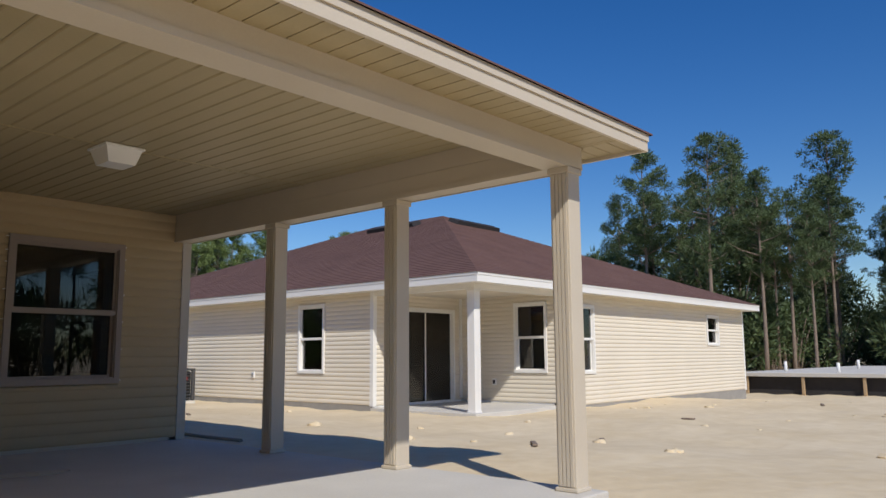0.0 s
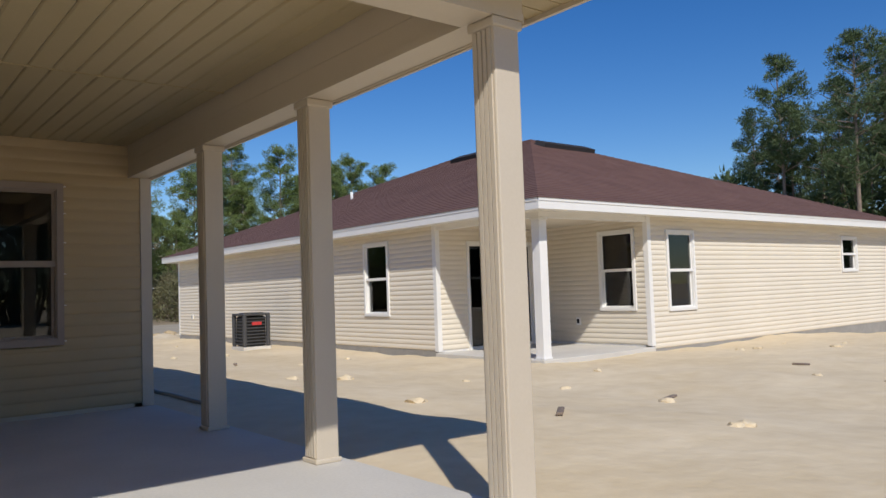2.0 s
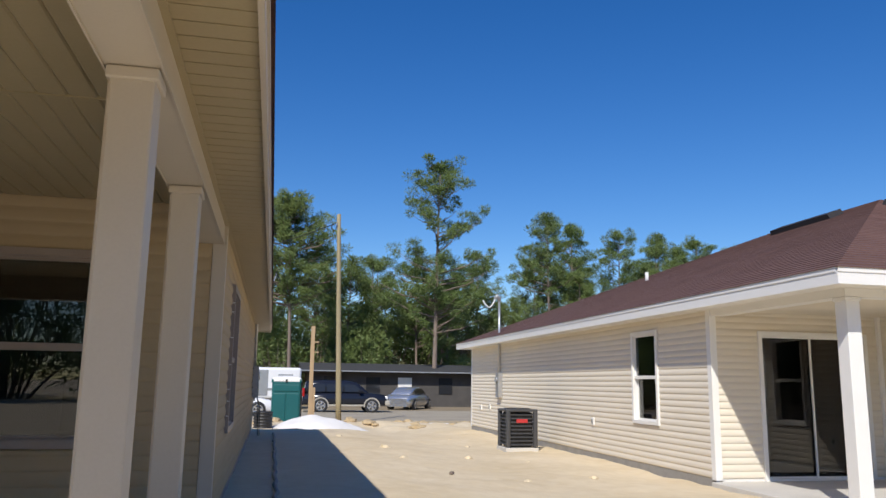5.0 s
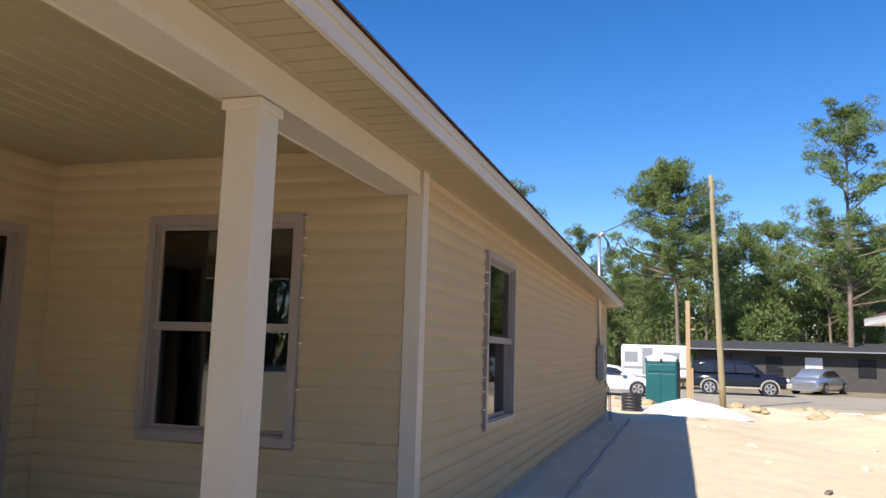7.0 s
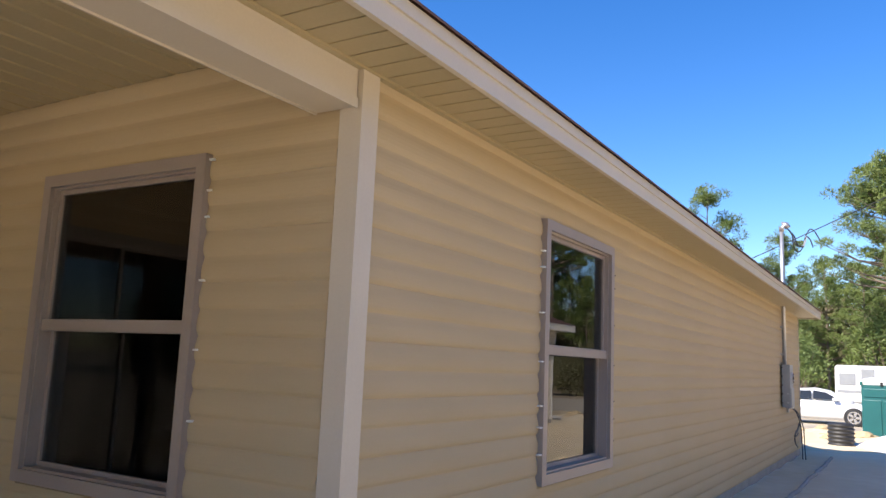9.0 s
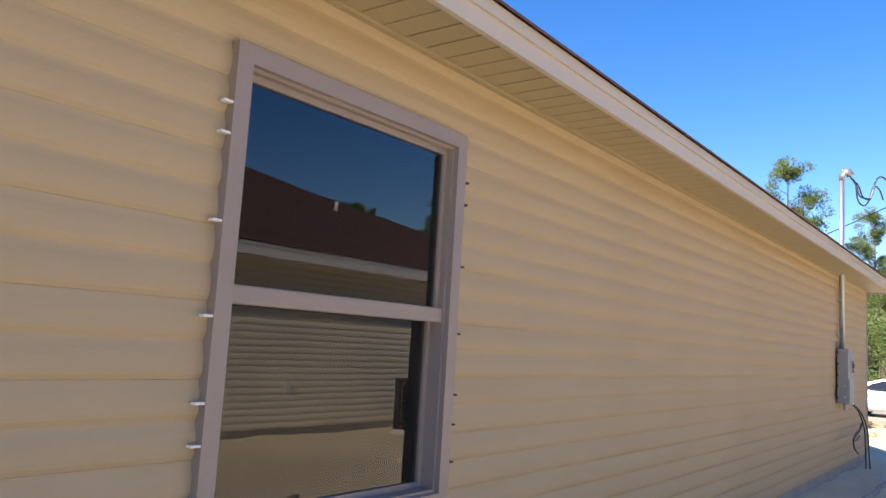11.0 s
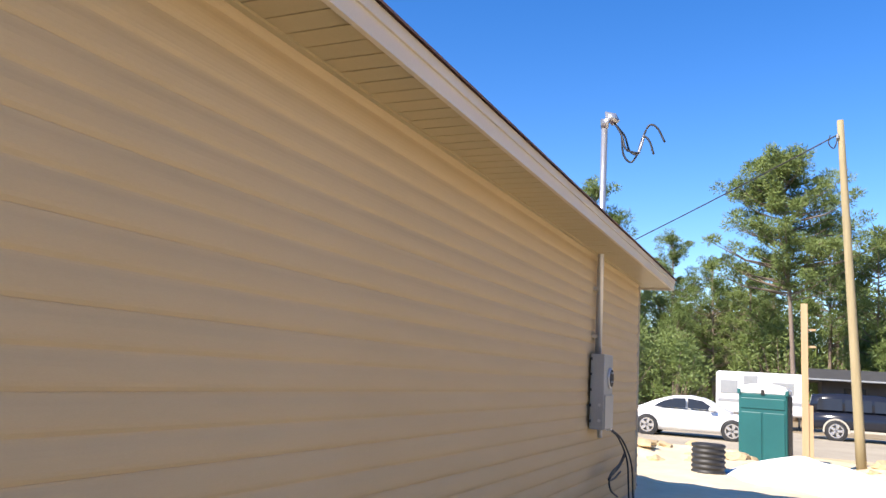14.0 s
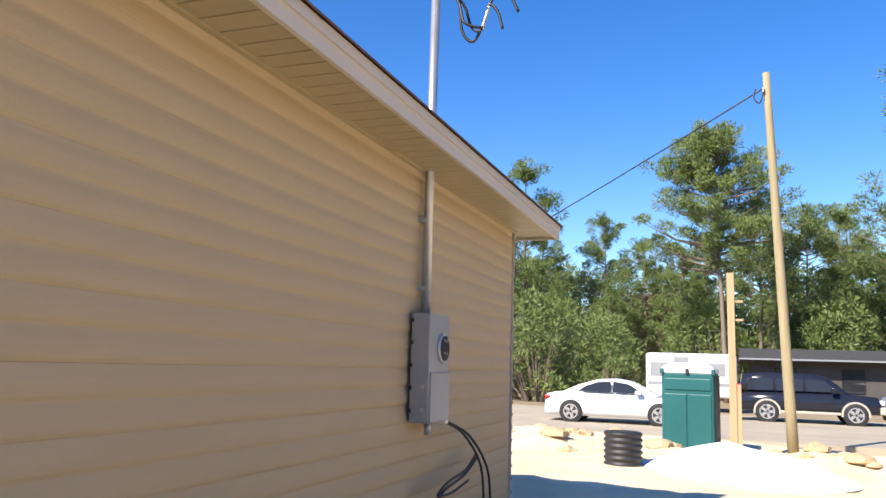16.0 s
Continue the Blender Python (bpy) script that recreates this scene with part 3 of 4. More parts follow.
# side wall, out towards -x
w = wall_with_holes("wall", house_b, BX, BY1, 90, BYF - BY1, GB - 0.2, SB, 0.15, [(1.70, 2.56, 0.67, 2.18)], WHITE)
siding(w, SIDING_B, 0, -0.07, SB, 0.06, BYF - BY1 - 0.06, [(1.63, 2.63, 0.6, 2.25)])
window(house_b, BX - 0.015, BY1 + 1.70, 90, 0.86, 1.51, 0.67, WHITE, label="white single-hung window with dark glass")
# porch wall with the slider, out towards -y
w = wall_with_holes("wall", house_b, BX1, BY1, 180, BX1 - BX, GB - 0.2, SB, 0.15, [(0.33, 2.15, -0.09, 2.07)], WHITE)
siding(w, SIDING_B, 0, -0.07, SB, 0.0, BX1 - BX - 0.06, [(0.27, 2.21, -0.15, 2.13)])
window(house_b, BX1 - 0.33, BY1 - 0.015, 180, 1.82, 2.16, -0.09, WHITE, label="white-framed sliding glass door", slider=True, name="door")
# porch side wall with a window, out towards -x
w = wall_with_holes("wall", house_b, BX1, BY, 90, BY1 - BY, GB - 0.2, SB, 0.15, [(0.36, 1.16, 0.66, 2.17)], WHITE)
siding(w, SIDING_B, 0, -0.07, SB, 0.06, BY1 - BY, [(0.29, 1.23, 0.59, 2.24)])
window(house_b, BX1 - 0.015, BY + 0.36, 90, 0.80, 1.51, 0.66, WHITE, label="white single-hung window with dark glass")
# rear wall, out towards -y
L = BXR - BX1
w = wall_with_holes("wall", house_b, BXR, BY, 180, L, GB - 0.5, SB, 0.15, [(BXR - 11.42, BXR - 10.58, 0.62, 2.13), (BXR - 19.0, BXR - 18.2, 1.32, 2.13)], WHITE)
siding(w, SIDING_B, 0, -0.15, SB, 0.06, L - 0.06, [(BXR - 11.49, BXR - 10.51, 0.55, 2.2), (BXR - 19.07, BXR - 18.13, 1.25, 2.2)])
window(house_b, 11.42, BY - 0.015, 180, 0.84, 1.51, 0.62, WHITE, label="white single-hung window with dark glass")
window(house_b, 19.0, BY - 0.015, 180, 0.80, 0.81, 1.32, WHITE, label="small white window with dark glass")
for q in ((BXR - 0.15, BXR, BY + 0.15, BYF - 0.15), (BX, BXR, BYF - 0.15, BYF)):
    b = bmesh.new()
    box(b, *q, GB - 0.4, SB)
    part("wall", b, SIDING_B, house_b)
# plain inner surfaces with the indoor shade put into their colour
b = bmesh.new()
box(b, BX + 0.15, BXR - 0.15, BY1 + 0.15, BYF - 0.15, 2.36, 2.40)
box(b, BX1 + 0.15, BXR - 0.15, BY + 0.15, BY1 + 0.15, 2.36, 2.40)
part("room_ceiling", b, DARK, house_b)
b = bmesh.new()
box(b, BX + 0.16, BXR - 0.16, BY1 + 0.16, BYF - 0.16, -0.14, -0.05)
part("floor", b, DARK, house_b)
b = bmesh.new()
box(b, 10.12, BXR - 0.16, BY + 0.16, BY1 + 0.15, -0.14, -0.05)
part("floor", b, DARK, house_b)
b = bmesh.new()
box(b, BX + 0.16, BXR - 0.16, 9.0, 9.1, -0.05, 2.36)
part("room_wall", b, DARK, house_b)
corner_board(house_b, BX, BY1, 1, 1, -0.09, SB, WHITE)
corner_board(house_b, BX1, BY, 1, 1, -0.09, SB, WHITE)
corner_board(house_b, BXR, BY, -1, 1, -0.18, SB, WHITE)
corner_board(house_b, BX, BYF, 1, -1, -0.09, SB, WHITE)
b = bmesh.new()
box(b, BX1 - 0.075, BX1 - 0.02, BY1 - 0.075, BY1 - 0.02, -0.02, SB - 0.03)
part("corner_bead", b, WHITE, house_b)
b = bmesh.new()
box(b, BX - 0.004, BX + 0.14, BY1 + 0.02, BYF, GB - 0.2, -0.07)
box(b, BX1 + 0.02, BXR - 0.02, BY - 0.004, BY + 0.14, GB - 0.6, -0.15)
part("foundation", b, SLAB_EDGE, house_b, "grey concrete slab edge")
b = bmesh.new()
box(b, BX, BX1 - 0.02, BY, BY + 0.22, 2.34, SB - 0.001)
part("beam", b, WHITE, house_b, "cream boxed porch beam")
b = bmesh.new()
box(b, BX, BX + 0.22, BY + 0.22, BY1, 2.34, SB - 0.001)
part("beam", b, WHITE, house_b, "cream boxed porch beam")
b = bmesh.new()
box(b, BX + 0.22, BX1, BY + 0.22, BY1, SB - 0.03, SB - 0.005)
part("porch_ceiling", b, SIDING_B, house_b)
column(house_b, BX + 0.12, BY + 0.12, -0.11, 2.34, 0.19, WHITE, ridged=False)
eaves(house_b, BX, BXR, BY, BYF, 0.42, SB, 2.60, WHITE, WHITE, 0.4)
hip_roof(house_b, BX - 0.47, BXR + 0.47, BY - 0.47, BYF + 0.47, 2.60, 0.40)
# roof vents beside the peak
px, py, half = (BX + BXR) / 2, BY - 0.47 + (BXR - BX + 0.94) / 2, (BXR - BX + 0.94) / 2
b = bmesh.new()
prism(b, [(-1.1, -0.02), (1.1, -0.02), (1.05, 0.13), (-1.05, 0.13)], "y", -0.2, 0.2)
v = part("ridge_vent", b, VENT, house_b, "low black roof vent")
v.matrix_basis = Matrix.Translation((px + 0.15, py - 1.25, 2.60 + (half - 1.25) * 0.40)) @ Matrix.Rotation(math.atan(0.40), 4, "X")
v2 = new("ridge_vent", v.data)
v2.parent = house_b
v2.matrix_basis = Matrix.Translation((px - 1.1, py + 1.2, 2.60 + (half - 1.1) * 0.40)) @ Matrix.Rotation(-math.atan(0.40), 4, "Y") @ Matrix.Rotation(radians(90), 4, "Z")
for xx, yy in ((10.2, 12.4),):
    b = bmesh.new()
    zz = 2.6 + (xx - BX + 0.47) * 0.40
    tube(b, [(xx, yy, zz - 0.1), (xx, yy, zz + 0.22)], 0.045, 10)
    part("vent_pipe", b, WHITE, house_b, "white plumbing vent pipe")
bm = bmesh.new()
bevelled(bm, BX - 0.1, BX1 - 0.02, BY - 0.1, BY1 - 0.02, GB - 0.1, -0.11, 0.012)
solid("porch_slab", bm, CONCRETE, "pale concrete porch slab of the neighbour house", "porch floor", kind="structure")
# outlets and boxes on the neighbour's walls
for x, y, z, rz in ((BX1 - 0.02, 3.02, 0.38, 90), (BX - 0.02, 8.55, 0.55, 90), (BX - 0.02, 17.3, 0.55, 90), (BX - 0.02, 16.3, 0.6, 90)):
    o = thing("wall_outlet", x, y, z, "small white outdoor outlet box on cream siding", "outlet", rz, group="outdoor outlets")
    b = bmesh.new()
    bevelled(b, -0.06, 0.06, 0, 0.03, -0.08, 0.08, 0.006)
    part("plate", b, WHITE, o)
    b = bmesh.new()
    bevelled(b, -0.03, 0.03, 0.028, 0.05, -0.045, 0.045, 0.006)
    part("cover", b, BLACK if x > 9 else GREY_METAL, o)
m2 = thing("meter_box", BX - 0.02, 15.2, 1.25, "small grey meter box on the neighbour's cream siding", "meter box", 90)
b = bmesh.new()
bevelled(b, -0.15, 0.15, 0, 0.12, -0.35, 0.35, 0.008)
part("body", b, GALV, m2)
b = bmesh.new()
tube(b, [(0, 0.12, 0.15), (0, 0.17, 0.15)], 0.08, 18)
part("socket", b, GREY_METAL, m2)
m3 = thing("service_mast", BX - 0.07, 15.2, 1.6, "galvanised mast rising through the neighbour's eave", "service mast")
b = bmesh.new()
tube(b, [(0, 0, 0), (0, 0, 2.1)], 0.035, 12)
part("conduit", b, GALV, m3)
b = bmesh.new()
tube(b, [(0, 0, 2.08), (0, 0, 2.2), (-0.06, 0, 2.24), (-0.14, 0, 2.16)], [0.045, 0.06, 0.06, 0.05], 12)
part("weatherhead", b, GALV, m3)
b = bmesh.new()
tube(b, curve_pts([(-0.12, 0, 2.15), (-0.2, 0, 2.0), (-0.3, 0, 1.9), (-0.42, 0, 1.98), (-0.5, 0, 2.1)]), 0.02, 8)
part("service_wire", b, WHITE, m3)

# air conditioner
ac = thing("air_conditioner", 6.0, 10.75, GB + 0.02, "dark grey outdoor air conditioner with a red badge on a pad", "air conditioner")
W, H = 0.32, 0.86
b = bmesh.new()
bevelled(b, -W - 0.06, W + 0.06, -W - 0.06, W + 0.06, -0.06, 0.05, 0.01)
part("pad", b, CONCRETE, ac, "concrete pad")
b = bmesh.new()
bevelled(b, -W + 0.03, W - 0.03, -W + 0.03, W - 0.03, 0.06, H - 0.03, 0.06, 3)
part("coil", b, BLACK, ac)
for sx in (-1, 1):
    for sy in (-1, 1):
        b = bmesh.new()
        bevelled(b, sx * W - 0.05, sx * W + 0.05, sy * W - 0.05, sy * W + 0.05, 0.05, H, 0.03, 3)
        part("corner_post", b, AC_GREY, ac)
for k in range(9):
    z = 0.12 + k * 0.082
    for s in range(4):
        b = bmesh.new()
        prism(b, [(-0.02, z), (0.012, z - 0.018), (0.016, z - 0.01), (-0.016, z + 0.012)], "y", -W + 0.05, W - 0.05)
        o = part("louvre", b, AC_GREY, ac)
        o.matrix_basis = Matrix.Rotation(s * math.pi / 2, 4, "Z") @ Matrix.Translation((W, 0, 0))
b = bmesh.new()
bevelled(b, -W - 0.05, W + 0.05, -W - 0.05, W + 0.05, H - 0.02, H + 0.04, 0.02, 2)
part("top_cover", b, AC_GREY, ac)
b = bmesh.new()
tube(b, [(0, 0, H + 0.035), (0, 0, H + 0.055)], 0.3, 24)
part("fan_guard", b, BLACK, ac)
b = bmesh.new()
bevelled(b, -0.13, 0.13, -W - 0.035, -W - 0.015, 0.6, 0.68, 0.005)
part("badge", b, RED, ac, "red maker's badge")

# ---- building site towards the street ----
bm = bmesh.new()
n, rings_m = 48, 14
ctr = bm.verts.new((0, 0, 0.42))
prev = None
for r in range(1, rings_m + 1):
    ring_v = []
    for k in range(n):
        a = k * math.tau / n
        f = r / rings_m
        rx, ry = 1.85 * f, 1.5 * f
        x, y = rx * math.cos(a), ry * math.sin(a)
        edge = 1 + 0.18 * noise.noise((math.cos(a) * 1.5, math.sin(a) * 1.5, 3))
        z = 0.42 * (1 - f ** 1.5) + 0.12 * noise.noise((x * 1.5, y * 1.5, 7)) * (1 - f) - 0.12 * f
        ring_v.append(bm.verts.new((x * edge, y * edge, z)))
    for k in range(n):
        j = (k + 1) % n
        if prev:
            bm.faces.new((prev[k], ring_v[k], ring_v[j], prev[j]))
        else:
            bm.faces.new((ctr, ring_v[k], ring_v[j]))
    prev = ring_v
solid("sand_heap", bm, WHITE_SAND, "bright white heap of clean sand on the lot", "sand heap", (1.95, 20.4, ground_z(1.95, 20.4)), smooth=True)

pipe = thing("drain_pipe", 0.22, 20.0, ground_z(0.22, 20.0) - 0.03, "short black corrugated pipe standing in the sand", "drain pipe")
b = bmesh.new()
pr = []
for i in range(25):
    pr.append((0, 0, i * 0.024))
tube(b, pr, [0.29 + (0.025 if (i // 2) % 2 else 0) for i in range(25)], 28)
part("body", b, BLACK, pipe)
# black disc on the capped end paints the shade inside the pipe
b = bmesh.new()
tube(b, [(0, 0, 0.575), (0, 0, 0.582)], 0.26, 24)
part("opening", b, VENT, pipe)

potty = thing("portable_toilet", 1.05, 25.4, ground_z(1.05, 25.4) - 0.02, "teal plastic portable toilet with a white domed roof", "portable toilet", rz=-4)
b = bmesh.new()
bevelled(b, -0.58, 0.58, -0.58, 0.58, 0, 0.12, 0.02)
part("base", b, BLACK, potty)
b = bmesh.new()
bevelled(b, -0.56, 0.56, -0.56, 0.56, 0.10, 1.86, 0.05, 3)
body_p = part("body", b, TEAL, potty)
for x0, x1, z0, z1 in ((-0.50, -0.02, 0.2, 1.38), (0.02, 0.50, 0.2, 1.38), (-0.50, 0.50, 1.46, 1.72)):
    b = bmesh.new()
    bevelled(b, x0, x1, -0.585, -0.55, z0, z1, 0.018, 2)
    part("panel", b, TEAL, body_p)
b = bmesh.new()
bevelled(b, 0.55, 0.59, -0.5, 0.5, 0.15, 1.8, 0.015)
part("door", b, BLACK, potty, "dark side door")
b = bmesh.new()
for i, (w0, z0) in enumerate(((0.57, 1.84), (0.57, 1.92), (0.5, 2.0), (0.3, 2.06), (0.1, 2.075))):
    ring_n = [b.verts.new((sx * w0, sy * w0, z0)) for sx, sy in ((-1, -1), (1, -1), (1, 1), (-1, 1))]
    if i:
        for k in range(4):
            j = (k + 1) % 4
            b.faces.new((last[k], last[j], ring_n[j], ring_n[k]))
    last = ring_n
b.faces.new(last)
part("roof", b, WHITE, potty, "white translucent dome roof")
for xx in (-0.545, 0.0, 0.545):
    b = bmesh.new()
    bevelled(b, xx - 0.04, xx + 0.04, -0.60, -0.5, 1.80, 1.93, 0.015)
    part("roof_clip", b, TEAL if xx else BLACK, potty)

# poles
pole = thing("utility_pole", 3.15, 25.4, ground_z(3.15, 25.4) - 0.1, "tall leaning treated-pine utility pole", "utility pole")
TOPX, TOPZ = -0.30, 8.72
b = bmesh.new()
tube(b, [(TOPX * k / 8, 0, TOPZ * k / 8) for k in range(9)], [0.12 - 0.005 * k for k in range(9)], 14)
part("shaft", b, WOOD_POLE, pole)
b = bmesh.new()
tube(b, curve_pts([(TOPX - 0.07, -0.09, TOPZ - 0.5), (TOPX - 0.16, -0.1, TOPZ - 0.75), (TOPX - 0.28, -0.1, TOPZ - 0.62), (TOPX - 0.24, -0.1, TOPZ - 0.4)]), 0.016, 6)
part("cable_loop", b, BLACK, pole)
b = bmesh.new()
bevelled(b, TOPX - 0.1, TOPX - 0.05, -0.12, 0.12, TOPZ - 0.5, TOPZ - 0.38, 0.01)
part("insulator", b, GREY_METAL, pole)
post = thing("temporary_power_post", 1.95, 24.6, ground_z(1.95, 24.6) - 0.05, "raw lumber post for temporary power", "post")
b = bmesh.new()
bevelled(b, -0.075, 0.075, -0.075, 0.075, 0, 3.95, 0.008)
part("shaft", b, WOOD_POST, post)
b = bmesh.new()
bevelled(b, 0.075, 0.17, -0.05, 0.05, 0.0, 1.55, 0.006)
part("brace", b, WOOD_POST, post, "grey sister stud")
for zz in (2.9, 3.3):
    b = bmesh.new()
    bevelled(b, 0.07, 0.25, -0.03, 0.03, zz, zz + 0.05, 0.006)
    part("cleat", b, WOOD_POST, post)

# overhead line from the utility pole
bm = bmesh.new()
a, c = Vector((3.15 + TOPX - 0.07, 25.3, TOPZ - 0.87)), Vector((-30, 60, 3.0))
tube(bm, [a.lerp(c, k / 16) - Vector((0, 0, 0.8 * 4 * (k / 16) * (1 - k / 16))) for k in range(17)], 0.018, 6)
solid("power_line", bm, BLACK, "thin black overhead power line", "power line")

# white board, clods and debris on the sand
bm = bmesh.new()
bevelled(bm, -0.8, 0.8, -0.5, 0.5, 0, 0.10, 0.02)
o = solid("concrete_pad", bm, WHITE_SAND, "broken white concrete pad near the street", "concrete pad", (7.2, 26.6, ground_z(7.2, 26.6) - 0.0))
bm = bmesh.new()
bevelled(bm, 8.2, 22, 22.0, 25.5, -0.7, -0.40, 0.02)
solid("driveway", bm, CONCRETE, "new grey concrete driveway of the neighbour house", "driveway", kind="structure")
rnd = random.Random(4)


def clod(size, seed):
    b = bmesh.new()
    bmesh.ops.create_icosphere(b, subdivisions=2, radius=size)
    for v in b.verts:
        v.co *= 1 + 0.45 * noise.noise(v.co * (1.6 / size) + Vector((seed, 0, 0)))
        v.co.z = max(v.co.z * 0.55, -0.1 * size)
    return b


for k in range(130):
    x, y = rnd.uniform(1.9, 21), rnd.uniform(-9, 17)
    if (x > 5.6 and y > 0.6) or (x < 2.4 and y < -3):
        continue
    s = rnd.uniform(0.03, 0.10) if rnd.random() < 0.8 else rnd.uniform(0.08, 0.12)
    solid("sand_clod", clod(s, k), GROUND, "small crusted clod of yellow sand", "clod", (x, y, ground_z(x, y)), group="sand clods")
for k in range(60):
    x, y = rnd.uniform(-3.5, 9), rnd.uniform(20.6, 27.6)
    if (x - 1.05) ** 2 + (y - 25.4) ** 2 < 1.6:
        continue
    s = rnd.uniform(0.08, 0.30)
    solid("dirt_lump", clod(s, k + 90), DUG_SOIL, "heaped lump of dug-up sandy soil", "dirt lump", (x, y, ground_z(x, y)), group="dug soil lumps")
for x, y, r, l in ((2.6, -3.2, 40, 0.34), (5.1, -2.6, 15, 0.3), (3.2, 5.3, 70, 0.2), (14.5, -3.0, 20, 0.5), (9.0, -2.2, 100, 0.25)):
    b = bmesh.new()
    bevelled(b, -l / 2, l / 2, -0.03, 0.03, 0, 0.03, 0.008)
    ob = solid("wood_scrap", b, BARK, "dark scrap of wood lying on sand", "wood scrap", (x, y, ground_z(x, y) + 0.002))
    ob.rotation_euler.z = radians(r)
b = bmesh.new()
for i in range(3):
    box(b, -0.55 + 0.07 * i, 0.45 + 0.05 * i, -0.10 + 0.08 * i, -0.06 + 0.08 * i, 0, 0.012)
ob = solid("trim_scraps", b, TRIM_A, "thin beige trim offcuts on the porch slab", "offcuts", (-2.5, -1.5, FL_A + 0.002))
ob.rotation_euler.z = radians(-20)

# half-finished foundation next door
fnd = thing("foundation_slab", 24.6, -12, -0.5, "raised grey foundation slab with standing pipes", "foundation")
b = bmesh.new()
bevelled(b, 0, 18, 0, 15, 0.66, 0.8, 0.015)
part("slab", b, CONCRETE, fnd)
# black block paints the shadow beneath the slab
b = bmesh.new()
box(b, 0.25, 17.8, 0.2, 14.8, -0.2, 0.66)
part("stem_wall", b, VENT, fnd, "recessed stem wall coloured black for the shade under the slab")
for k in range(8):
    b = bmesh.new()
    bevelled(b, 0.05, 0.14, 0.4 + 2 * k, 0.5 + 2 * k, -0.2, 0.66, 0.01)
    part("stake", b, WOOD_POST, fnd)
for k in range(9):
    x, y = rnd.uniform(1, 12), 5.0 + k * 1.1
    b = bmesh.new()
    tube(b, [(x, y, 0.7), (x, y, rnd.uniform(1.0, 1.5))], 0.06, 10)
    part("pipe", b, WHITE, fnd, "white plastic pipe stub")


# ---- vehicles ----
def loft(b, sections):
    """Skin over cross-sections, each a closed list of points."""
    rings_v = [[b.verts.new(p) for p in s] for s in sections]
    for p, q in zip(rings_v, rings_v[1:]):
        m = len(p)
        for i in range(m):
            f = b.faces.new((p[i], p[(i + 1) % m], q[(i + 1) % m], q[i]))
            f.smooth = True
    b.faces.new(rings_v[0]), b.faces.new(rings_v[-1][::-1])


def car_shell(profile, half, z0, tuck=0.1):
    """A body from (x, top z, half-width factor) stations."""
    secs = []
    for x, zt, k in profile:
        w = half * k
        h = zt - z0
        secs.append([(x, -w * 0.9, z0), (x, -w, z0 + h * 0.25), (x, -w, z0 + h * 0.6), (x, -w * (1 - tuck * 0.6), z0 + h * 0.92), (x, -w * (1 - tuck * 1.6), zt),
                     (x, w * (1 - tuck * 1.6), zt), (x, w * (1 - tuck * 0.6), z0 + h * 0.92), (x, w, z0 + h * 0.6), (x, w, z0 + h * 0.25), (x, w * 0.9, z0)])
    b = bmesh.new()
    loft(b, secs)
    return b


def wheel(car, x, y, r, wid, s):
    b = bmesh.new()
    tube(b, [(x, y - s * wid / 2, r), (x, y - s * wid * 0.42, r), (x, y + s * wid * 0.42, r), (x, y + s * wid / 2, r)], [r * 0.93, r, r, r * 0.93], 28)
    t = part("tyre", b, BLACK, car)
    b = bmesh.new()
    o = y + s * (wid / 2 + 0.004)
    for k in range(5):
        a = k * math.tau / 5
        d, e = Vector((math.cos(a), 0, math.sin(a))), Vector((-math.sin(a), 0, math.cos(a)))
        c = Vector((x, o, r))
        quad = [c + d * 0.06 * r + e * 0.12 * r, c + d * 0.06 * r - e * 0.12 * r, c + d * 0.62 * r - e * 0.16 * r, c + d * 0.62 * r + e * 0.16 * r]
        v0 = [b.verts.new(p) for p in quad]
        v1 = [b.verts.new(p + Vector((0, s * 0.02, 0))) for p in quad]
        b.faces.new(v1), b.faces.new(v0)
        for i in range(4):
            b.faces.new((v0[i], v0[(i + 1) % 4], v1[(i + 1) % 4], v1[i]))
    for k in range(28):
        a, c2 = k * math.tau / 28, (k + 1) * math.tau / 28
        v = [b.verts.new((x + q * r * math.cos(w), o + s * 0.015, r + q * r * math.sin(w))) for q, w in ((0.6, a), (0.72, a), (0.72, c2), (0.6, c2))]
        b.faces.new(v)
    part("rim", b, CHROME, t, "bright alloy rim")


